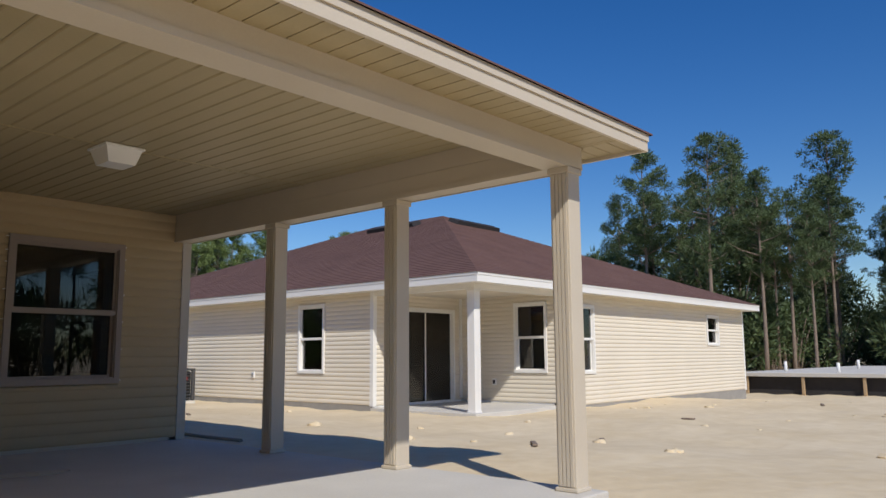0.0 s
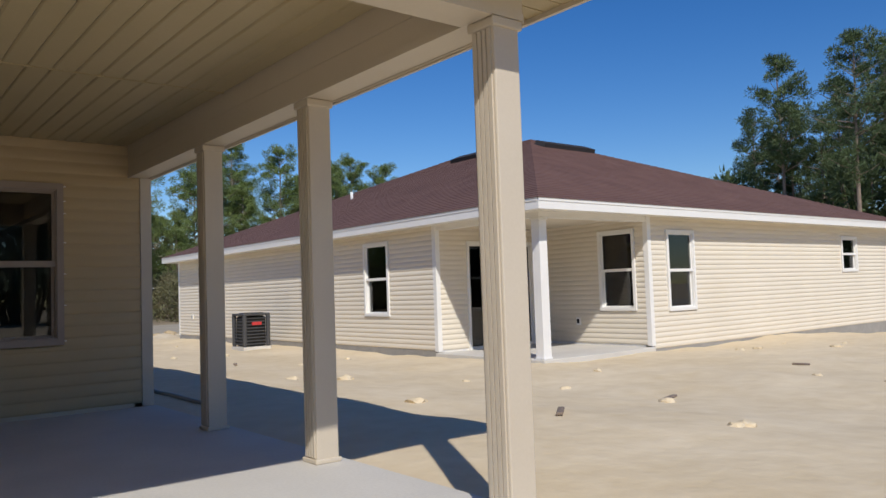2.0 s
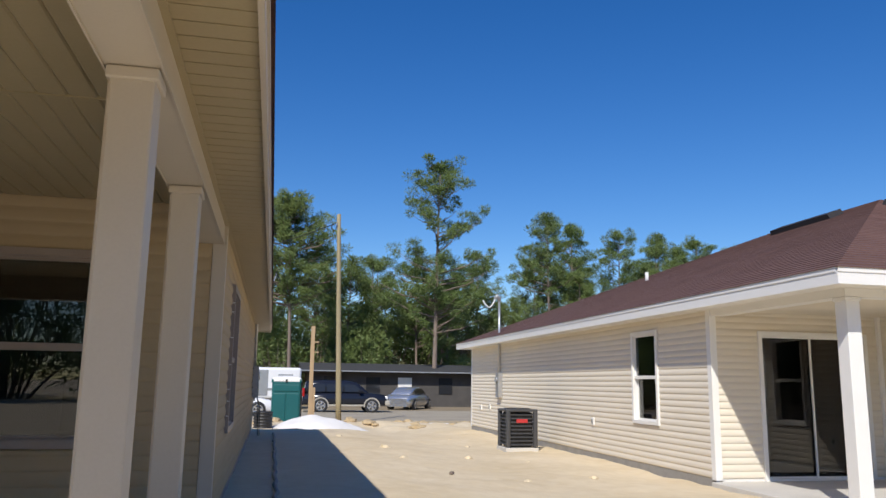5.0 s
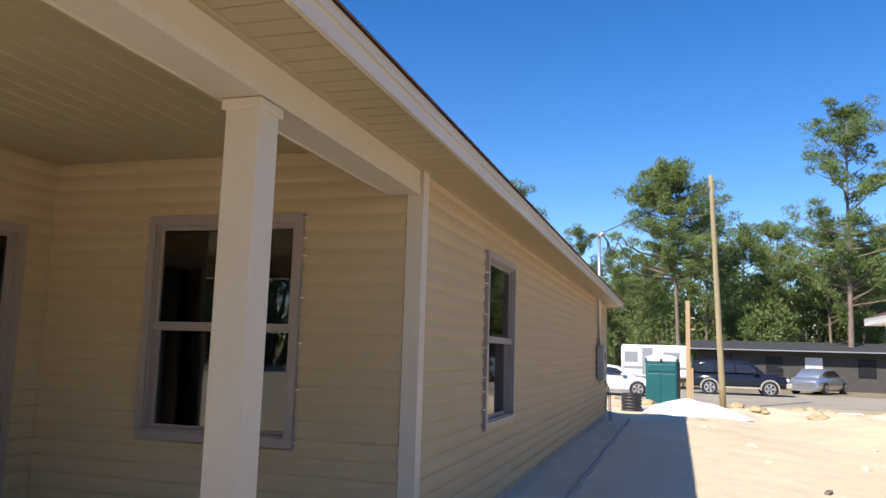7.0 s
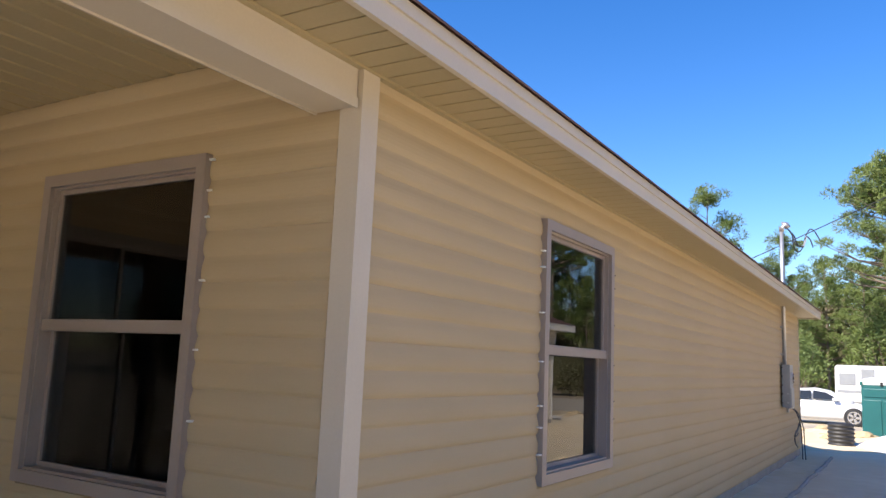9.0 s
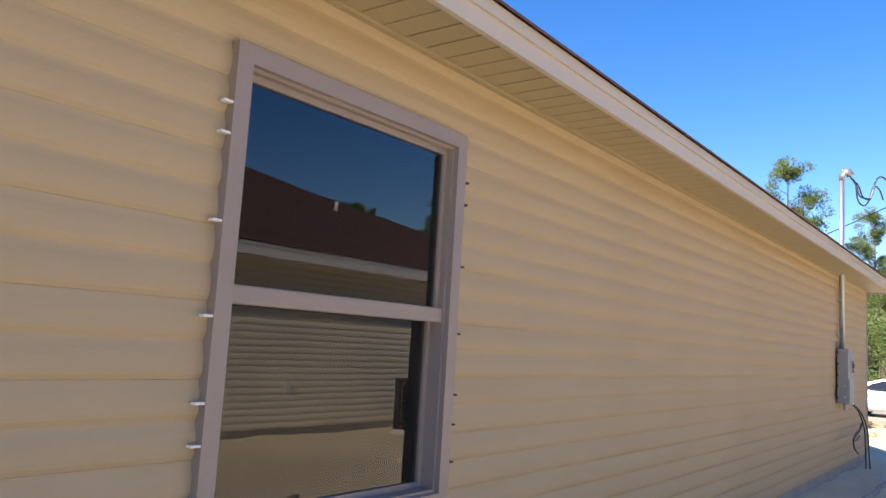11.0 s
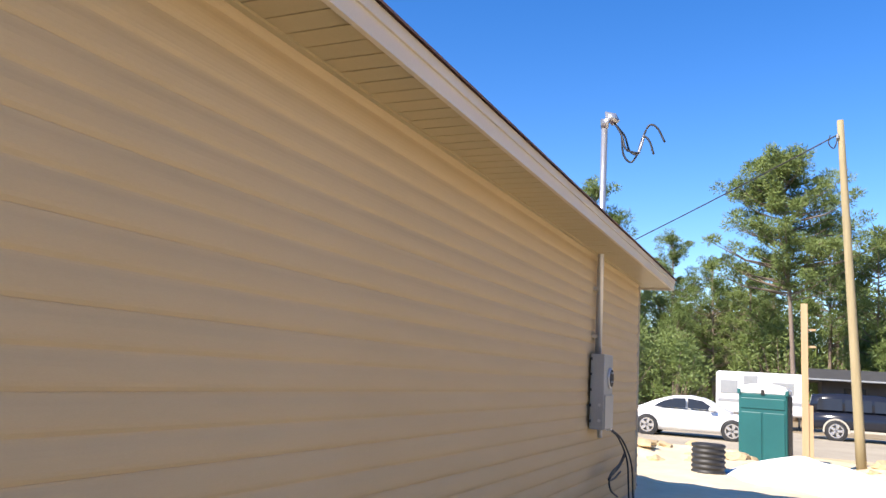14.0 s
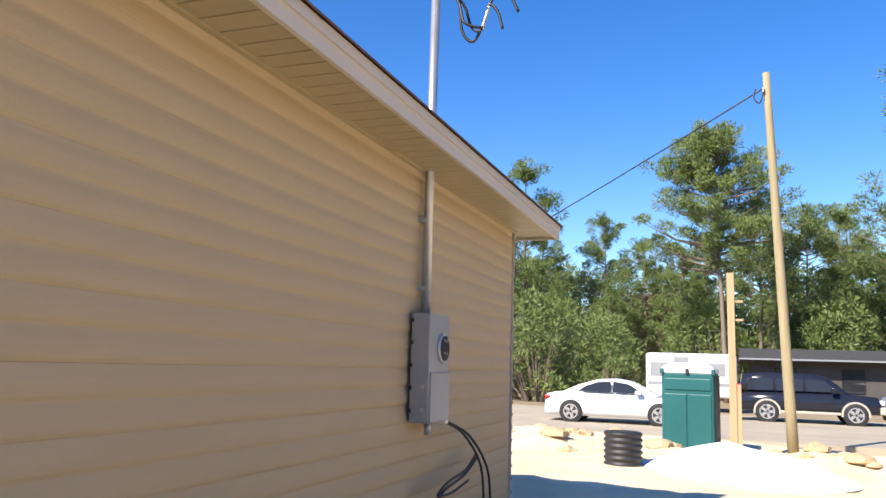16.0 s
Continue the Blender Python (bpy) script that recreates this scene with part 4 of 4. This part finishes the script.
def vehicle(label, x, y, rz, paint, length, half, z0, body, cabin, glass, wheels, r, extra=None):
    car = thing("car", x, y, STREET + 0.015, label, "car", rz)
    part("body", car_shell(body, half, z0), paint, car)
    part("cabin", car_shell(cabin, half * 0.9, cabin[0][1] - 0.05, 0.12), paint, car)
    for pts in glass:
        for s in (-1, 1):
            b = bmesh.new()
            n0 = [b.verts.new((px, s * (half * 0.905 - (pz - 0.9) * 0.16), pz)) for px, pz in pts]
            n1 = [b.verts.new((px, s * (half * 0.885 - (pz - 0.9) * 0.16), pz)) for px, pz in pts]
            b.faces.new(n0), b.faces.new(n1[::-1])
            for i in range(len(pts)):
                j = (i + 1) % len(pts)
                b.faces.new((n0[i], n0[j], n1[j], n1[i]))
            part("side_window", b, CAR_GLASS, car, "dark tinted glass")
    for wx in wheels:
        for s in (-1, 1):
            b = bmesh.new()
            tube(b, [(wx, s * (half - 0.24), r), (wx, s * (half + 0.002), r)], r * 1.12, 26)
            part("wheel_well", b, BLACK, car)
            if extra:
                b = bmesh.new()
                ang = [radians(-10 + 10 * k) for k in range(21)]
                for p0, p1 in zip(ang, ang[1:]):
                    q = [(wx + k * r * math.cos(w), s * (half + o), r + k * r * math.sin(w)) for o in (0, 0.02) for k, w in ((1.08, p0), (1.26, p0), (1.26, p1), (1.08, p1))]
                    v = [b.verts.new(c) for c in q]
                    for f in ((0, 1, 2, 3), (4, 7, 6, 5), (0, 4, 5, 1), (2, 6, 7, 3), (1, 5, 6, 2), (0, 3, 7, 4)):
                        b.faces.new([v[i] for i in f])
                part("wheel_arch", b, extra, car, "tan wheel-arch flare")
            wheel(car, wx, s * (half - 0.09), r, 0.22, s)
    return car


# white coupe, nose towards +x
coupe = vehicle("white two-door coupe with dark windows parked by the street", -1.5, 32.6, 0, CAR_WHITE, 4.6, 0.88, 0.2,
                [(-2.3, 0.62, 0.72), (-2.22, 0.86, 0.88), (-1.9, 0.93, 0.97), (-0.9, 0.92, 1.0), (0.7, 0.90, 1.0), (1.5, 0.84, 0.97), (2.1, 0.70, 0.88), (2.32, 0.5, 0.68)],
                [(-1.75, 0.93, 0.86), (-1.2, 1.18, 0.84), (-0.6, 1.36, 0.82), (-0.05, 1.40, 0.82), (0.4, 1.33, 0.83), (0.95, 1.06, 0.86), (1.3, 0.90, 0.88)],
                [[(-1.2, 0.97), (-0.15, 0.97), (-0.15, 1.30), (-0.55, 1.28), (-0.95, 1.15)], [(-0.08, 0.97), (0.85, 0.97), (0.4, 1.24), (-0.08, 1.31)]], (-1.4, 1.35), 0.33)
for s in (-1, 1):
    b = bmesh.new()
    bevelled(b, 2.0, 2.22, s * 0.62 - 0.12, s * 0.62 + 0.12, 0.58, 0.70, 0.03)
    part("headlight", b, LAMP_CLEAR, coupe)
    b = bmesh.new()
    bevelled(b, -2.28, -2.08, s * 0.66 - 0.12, s * 0.66 + 0.1, 0.68, 0.82, 0.03)
    part("tail_light", b, LAMP_RED, coupe)
    b = bmesh.new()
    bevelled(b, 0.62, 0.82, s * 0.93 - 0.08, s * 0.93 + 0.08, 0.93, 1.05, 0.03)
    part("mirror", b, CAR_WHITE, coupe)
# black sport-utility vehicle, nose towards +x
suv = vehicle("black full-size sport utility vehicle with tan lower trim", 4.55, 38.4, 0, CAR_BLACK, 5.2, 0.98, 0.42,
              [(-2.55, 0.9, 0.9), (-2.45, 1.1, 0.97), (-1.0, 1.13, 1.0), (0.9, 1.13, 1.0), (1.6, 1.12, 0.98), (2.3, 1.06, 0.95), (2.5, 0.8, 0.88)],
              [(-2.5, 1.10, 0.92), (-2.35, 1.8, 0.86), (-1.5, 1.88, 0.86), (0.1, 1.87, 0.86), (0.6, 1.78, 0.86), (1.05, 1.45, 0.88), (1.4, 1.13, 0.92)],
              [[(-2.2, 1.2), (-1.25, 1.2), (-1.25, 1.66), (-2.1, 1.66)], [(-1.15, 1.2), (-0.2, 1.2), (-0.2, 1.66), (-1.15, 1.66)], [(-0.1, 1.2), (1.0, 1.2), (0.55, 1.62), (-0.1, 1.66)]], (-1.5, 1.55), 0.39, TAN_PLASTIC)
b = bmesh.new()
bevelled(b, -1.0, 1.05, -1.02, -0.93, 0.36, 0.46, 0.02)
part("running_board", b, TAN_PLASTIC, suv, "tan running board")
for x0, x1 in ((-2.68, -2.4), (2.36, 2.66)):
    b = bmesh.new()
    bevelled(b, x0, x1, -0.95, 0.95, 0.42, 0.72, 0.06, 3)
    part("bumper", b, TAN_PLASTIC if x0 > 0 else CAR_BLACK, suv)
for s in (-1, 1):
    b = bmesh.new()
    bevelled(b, 2.36, 2.53, s * 0.7 - 0.16, s * 0.7 + 0.16, 0.78, 0.96, 0.03)
    part("headlight", b, LAMP_CLEAR, suv)
    b = bmesh.new()
    bevelled(b, -2.58, -2.45, s * 0.86 - 0.08, s * 0.86 + 0.08, 0.9, 1.4, 0.03)
    part("tail_light", b, LAMP_RED, suv)
    b = bmesh.new()
    bevelled(b, 0.75, 0.95, s * 1.06 - 0.1, s * 1.06 + 0.1, 1.15, 1.36, 0.03)
    part("mirror", b, CAR_BLACK, suv)
suv.scale = (0.94, 0.94, 0.94)
# far silver car
far_car = vehicle("silver saloon car parked across the street", 9.3, 44.0, 60, CHROME, 4.6, 0.88, 0.2,
                  [(-2.3, 0.7, 0.8), (-1.9, 0.95, 0.97), (0.7, 0.93, 1.0), (1.5, 0.86, 0.97), (2.3, 0.55, 0.75)],
                  [(-1.8, 0.95, 0.86), (-1.0, 1.38, 0.82), (0.2, 1.42, 0.82), (1.2, 0.93, 0.88)],
                  [[(-1.2, 1.0), (-0.15, 1.0), (-0.15, 1.32), (-0.9, 1.3)], [(-0.08, 1.0), (0.95, 1.0), (0.25, 1.32), (-0.08, 1.32)]], (-1.4, 1.4), 0.32)

# camper and house across the street
camper = thing("camper_trailer", 0.3, 43.5, STREET + 0.02, "white camping trailer across the street", "camper")
b = bmesh.new()
bevelled(b, -1.9, 1.9, -1.2, 1.2, 0.6, 2.5, 0.15, 3)
part("body", b, CAR_WHITE, camper)
for x0, x1, z0, z1 in ((-1.7, -0.95, 1.5, 2.1), (-0.7, -0.1, 0.8, 2.35), (0.5, 1.4, 1.55, 2.1)):
    b = bmesh.new()
    bevelled(b, x0, x1, -1.23, -1.18, z0, z1, 0.02)
    part("window" if z1 < 2.3 else "door", b, GREY_METAL, camper)
b = bmesh.new()
box(b, -1.8, 1.8, -1.21, -1.19, 1.1, 1.25)
part("stripe", b, GREY_METAL, camper)
for xx in (-0.4, 0.5):
    b = bmesh.new()
    tube(b, [(xx, -1.1, 0.36), (xx, -0.85, 0.36)], 0.36, 20)
    part("wheel", b, BLACK, camper)
for xx in (-1.6, 1.6):
    b = bmesh.new()
    tube(b, [(xx, 0, 0.0), (xx, 0, 0.62)], 0.05, 8)
    part("jack", b, GREY_METAL, camper)
ranch = thing("ranch_house", 9.0, 53, STREET + 0.02, "low ranch house across the street, coloured dark for the shade under the pines", "house")
# wall and roof colours are near-black to carry the shadow under the trees
RW = mat("wall_shade_dark", (0.06, 0.055, 0.05), (0.10, 0.09, 0.08), 1.5, 30, 0.9)
b = bmesh.new()
box(b, -6, 6, -4, 4, 0, 2.5)
part("wall", b, RW, ranch)
b = bmesh.new()
prism(b, [(-4.8, 2.45), (0, 3.1), (4.8, 2.45), (4.8, 2.35), (-4.8, 2.35)], "x", -6.6, 6.6)
part("roof", b, mat("shingle_shade_dark", (0.035, 0.034, 0.032), (0.06, 0.058, 0.055), 2, 30, 0.9), ranch)
b = bmesh.new()
box(b, -6.65, 6.65, -4.86, -4.8, 2.40, 2.48)
part("fascia", b, GREY_METAL, ranch)
for xx in (-4.5, -1.5, 0.8, 3.8):
    b = bmesh.new()
    box(b, xx - 0.5, xx + 0.5, -4.05, -3.98, 0.9 if xx != 0.8 else 0, 2.05)
    part("window" if xx != 0.8 else "door", b, CAR_GLASS if xx != 0.8 else WHITE, ranch)


# ---- trees ----
def tufts(b, centre, radius, count, size, rng, flat=0.7):
    """A clump of needle sprays round a centre."""
    for _ in range(count):
        d = Vector((rng.gauss(0, 1), rng.gauss(0, 1), rng.gauss(0, 1))).normalized()
        p = centre + Vector((d.x, d.y, d.z * flat)) * radius * rng.uniform(0.25, 1.0)
        out = (d + Vector((0, 0, 0.35))).normalized()
        side = out.cross(Vector((rng.gauss(0, 1), rng.gauss(0, 1), rng.gauss(0, 1)))).normalized()
        L, w = size * rng.uniform(0.7, 1.4), size * rng.uniform(0.11, 0.20)
        b.faces.new((b.verts.new(p - side * w), b.verts.new(p + side * w), b.verts.new(p + out * L)))


def pine(seed, height, crown_from, spread, clumps, needle, group, x, y, top_heavy=1.0, per=170, size=0.18):
    rng = random.Random(seed)
    tree = thing("pine_tree", x, y, STREET if y > 40 else ground_z(x, y), "tall pine with a bare trunk and tufted green crown", "tree", group=group)
    b = bmesh.new()
    lean = rng.uniform(-0.03, 0.03)
    def trunk_at(f):
        return Vector((lean * height * f + 0.12 * math.sin(3 * f + seed), 0.1 * math.sin(2.3 * f + 2 * seed), height * f * 0.96))
    r0 = 0.0095 * height
    tube(b, [trunk_at(k / 10) - Vector((0, 0, 0.2 if k == 0 else 0)) for k in range(11)], [r0 * (1.15 - 0.98 * k / 10) for k in range(11)], 8)
    crown = bmesh.new()
    done = 0
    while done < clumps:
        f = crown_from + (1 - crown_from) * rng.random() ** (0.85 / top_heavy)
        rel = (f - crown_from) / (1 - crown_from)
        reach = spread * (0.35 + 0.85 * math.sin(math.pi * min(1, 0.18 + 0.64 * rel)) ** 0.8) * (1 - 0.55 * rel ** 3)
        a = rng.uniform(0, math.tau)
        reach *= rng.uniform(0.45, 1.0) * (1 + 0.35 * math.sin(2 * a + seed) * (1 - rel))
        base = trunk_at(max(0, f - 0.05))
        end = trunk_at(f) + Vector((math.cos(a) * reach, math.sin(a) * reach, 0.12 * reach + rng.uniform(-0.2, 0.4)))
        mid = base.lerp(end, 0.55) + Vector((0, 0, -0.08 * reach))
        tube(b, [base, mid, end], [0.011 * reach + 0.018, 0.008 * reach + 0.012, 0.008], 4, cap=False)
        for k in range(rng.randint(2, 3)):
            c = end.lerp(base, 0.28 * k) + Vector((rng.uniform(-0.35, 0.35), rng.uniform(-0.35, 0.35), rng.uniform(-0.1, 0.35)))
            tufts(crown, c, 0.52 * rng.uniform(0.7, 1.25), per, size, rng)
            done += 1
    for _ in range(3):
        tufts(crown, trunk_at(1.0) + Vector((rng.uniform(-0.3, 0.3), rng.uniform(-0.3, 0.3), rng.uniform(-0.5, 0.3))), 0.5, per, 0.25, rng)
    part("trunk", b, BARK, tree)
    part("crown", crown, needle, tree)
    return tree


def shrub(seed, height, spread, clumps, needle, x, y, group, label):
    rng = random.Random(seed)
    tree = thing("shrub", x, y, STREET if y > 40 else ground_z(x, y), label, "shrub", group=group)
    b, crown = bmesh.new(), bmesh.new()
    for k in range(clumps):
        a, rr, h = rng.uniform(0, math.tau), spread * rng.random() ** 0.5, height * rng.uniform(0.12, 1.0)
        rr *= 1 - 0.6 * (h / height) ** 2
        e = Vector((rr * math.cos(a), rr * math.sin(a), h))
        if k % 3 == 0:
            tube(b, [(0.3 * e.x, 0.3 * e.y, -0.1), (0.6 * e.x, 0.6 * e.y, h * 0.5), e], [0.06, 0.04, 0.015], 5, cap=False)
        tufts(crown, e, 0.62, 90, 0.21, rng, 0.9)
    part("stem", b, BARK, tree)
    part("crown", crown, needle, tree)
    return tree


def scatter(protos, places, rng, s0=0.85, s1=1.15):
    for x, y, s in places:
        p = protos[rng.randrange(len(protos))]
        c = copy_thing(p, pose(x, y, STREET if y > 40 else ground_z(x, y), 0, 0, rng.uniform(0, 360)))
        k = s * rng.uniform(s0, s1)
        c.scale = (k, k, k)


rt = random.Random(21)
G1, G2 = "pines across the street", "pines behind the lots"
pine(1, 16.6, 0.50, 3.8, 340, NEEDLE, G1, 1.6, 55)
pine(2, 19.6, 0.32, 3.6, 240, NEEDLE, G1, 12.2, 51, 0.8)
north = [pine(3, 18.0, 0.35, 2.8, 170, NEEDLE, G1, 25.5, 61), pine(4, 16.5, 0.25, 2.9, 180, NEEDLE, G1, -11.5, 60), pine(5, 12.5, 0.2, 2.7, 170, NEEDLE, G1, 6.5, 60),
         pine(6, 17.0, 0.4, 3.2, 180, NEEDLE, G1, 33, 63)]
scatter(north, [(-16, 62, 0.9), (-21, 58, 0.85), (-7, 66, 0.8), (-3.5, 62, 0.72), (4, 68, 0.85), (9.5, 66, 0.8), (17, 62, 0.72), (20, 67, 0.95), (29.5, 66, 1.0), (37, 64, 0.98), (41, 69, 0.95),
               (46, 63, 0.92), (51, 68, 0.9), (-27, 63, 0.9), (-34, 60, 0.9), (-42, 66, 0.95), (57, 62, 0.92), (14.5, 70, 0.8), (-13, 72, 0.85), (24, 74, 0.9), (-30, 75, 0.95), (0, 76, 0.85), (15, 58, 0.62), (8.5, 62, 0.7), (21.5, 60, 0.8), (28, 60, 0.75), (31, 70, 1.0), (35.5, 60, 0.85), (39, 61, 0.85), (43.5, 66, 0.95), (48.5, 72, 1.0), (-1, 60, 0.6), (-5.5, 58, 0.6), (-9, 57, 0.62), (-18, 68, 0.9), (11, 74, 0.85), (18, 75, 0.9), (26, 68, 0.9)], rt, 0.92, 1.08)
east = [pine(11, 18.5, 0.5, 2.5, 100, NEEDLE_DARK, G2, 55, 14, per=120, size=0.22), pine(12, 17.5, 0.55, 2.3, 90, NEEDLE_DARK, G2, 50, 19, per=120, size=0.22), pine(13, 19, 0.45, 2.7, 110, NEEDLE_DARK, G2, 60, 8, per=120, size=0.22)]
places = []
for k in range(68):
    a = radians(rt.uniform(-8, 30) if k < 62 else rt.uniform(30, 50))
    d = rt.uniform(54, 80) if k < 62 else 92
    hs = 0.86 if rt.random() < 0.5 else 0.72
    places.append((-4 + d * math.cos(a), -8 + d * math.sin(a), hs))
scatter(east, places, rt, 0.85, 1.08)
# pines added out of view to darken window reflections and the low sky
unseen_pines = [(rt.uniform(-70, 60), rt.uniform(-75, -48), 0.9) for _ in range(20)] + [(rt.uniform(-85, -55), rt.uniform(-50, 60), 0.9) for _ in range(12)]
scatter(east, unseen_pines, rt)
brush = [shrub(31, 3.6, 2.4, 60, BUSH, -9, 47, "roadside brush", "tangled olive-brown roadside brush"), shrub(32, 5.0, 2.8, 80, NEEDLE, -15, 52, "roadside brush", "dense green roadside brush"),
         shrub(33, 2.6, 2.2, 50, BUSH, 17, 46, "roadside brush", "tangled olive-brown roadside brush")]
# the band at y -62 to -46 is unseen, added to dim reflections
bp = [(rt.uniform(-45, 60), rt.uniform(58, 72), 1.2) for _ in range(50)] + [(-60 + 2.6 * k, rt.uniform(78, 86), 2.2) for k in range(56)] + [(-70 + 6 * k, rt.uniform(-62, -46), 2.2) for k in range(24)] + [(rt.uniform(-30, -3.5), rt.uniform(44, 56), 0.9) for _ in range(22)] + [(rt.uniform(15, 45), rt.uniform(44, 60), 0.8) for _ in range(22)]
scatter(brush, bp, rt)
bp = []
for k in range(110):
    a, d = radians(rt.uniform(-6, 55)), rt.uniform(58, 86)
    bp.append((-4 + d * math.cos(a), -8 + d * math.sin(a), rt.choice((1.0, 1.5, 1.9))))
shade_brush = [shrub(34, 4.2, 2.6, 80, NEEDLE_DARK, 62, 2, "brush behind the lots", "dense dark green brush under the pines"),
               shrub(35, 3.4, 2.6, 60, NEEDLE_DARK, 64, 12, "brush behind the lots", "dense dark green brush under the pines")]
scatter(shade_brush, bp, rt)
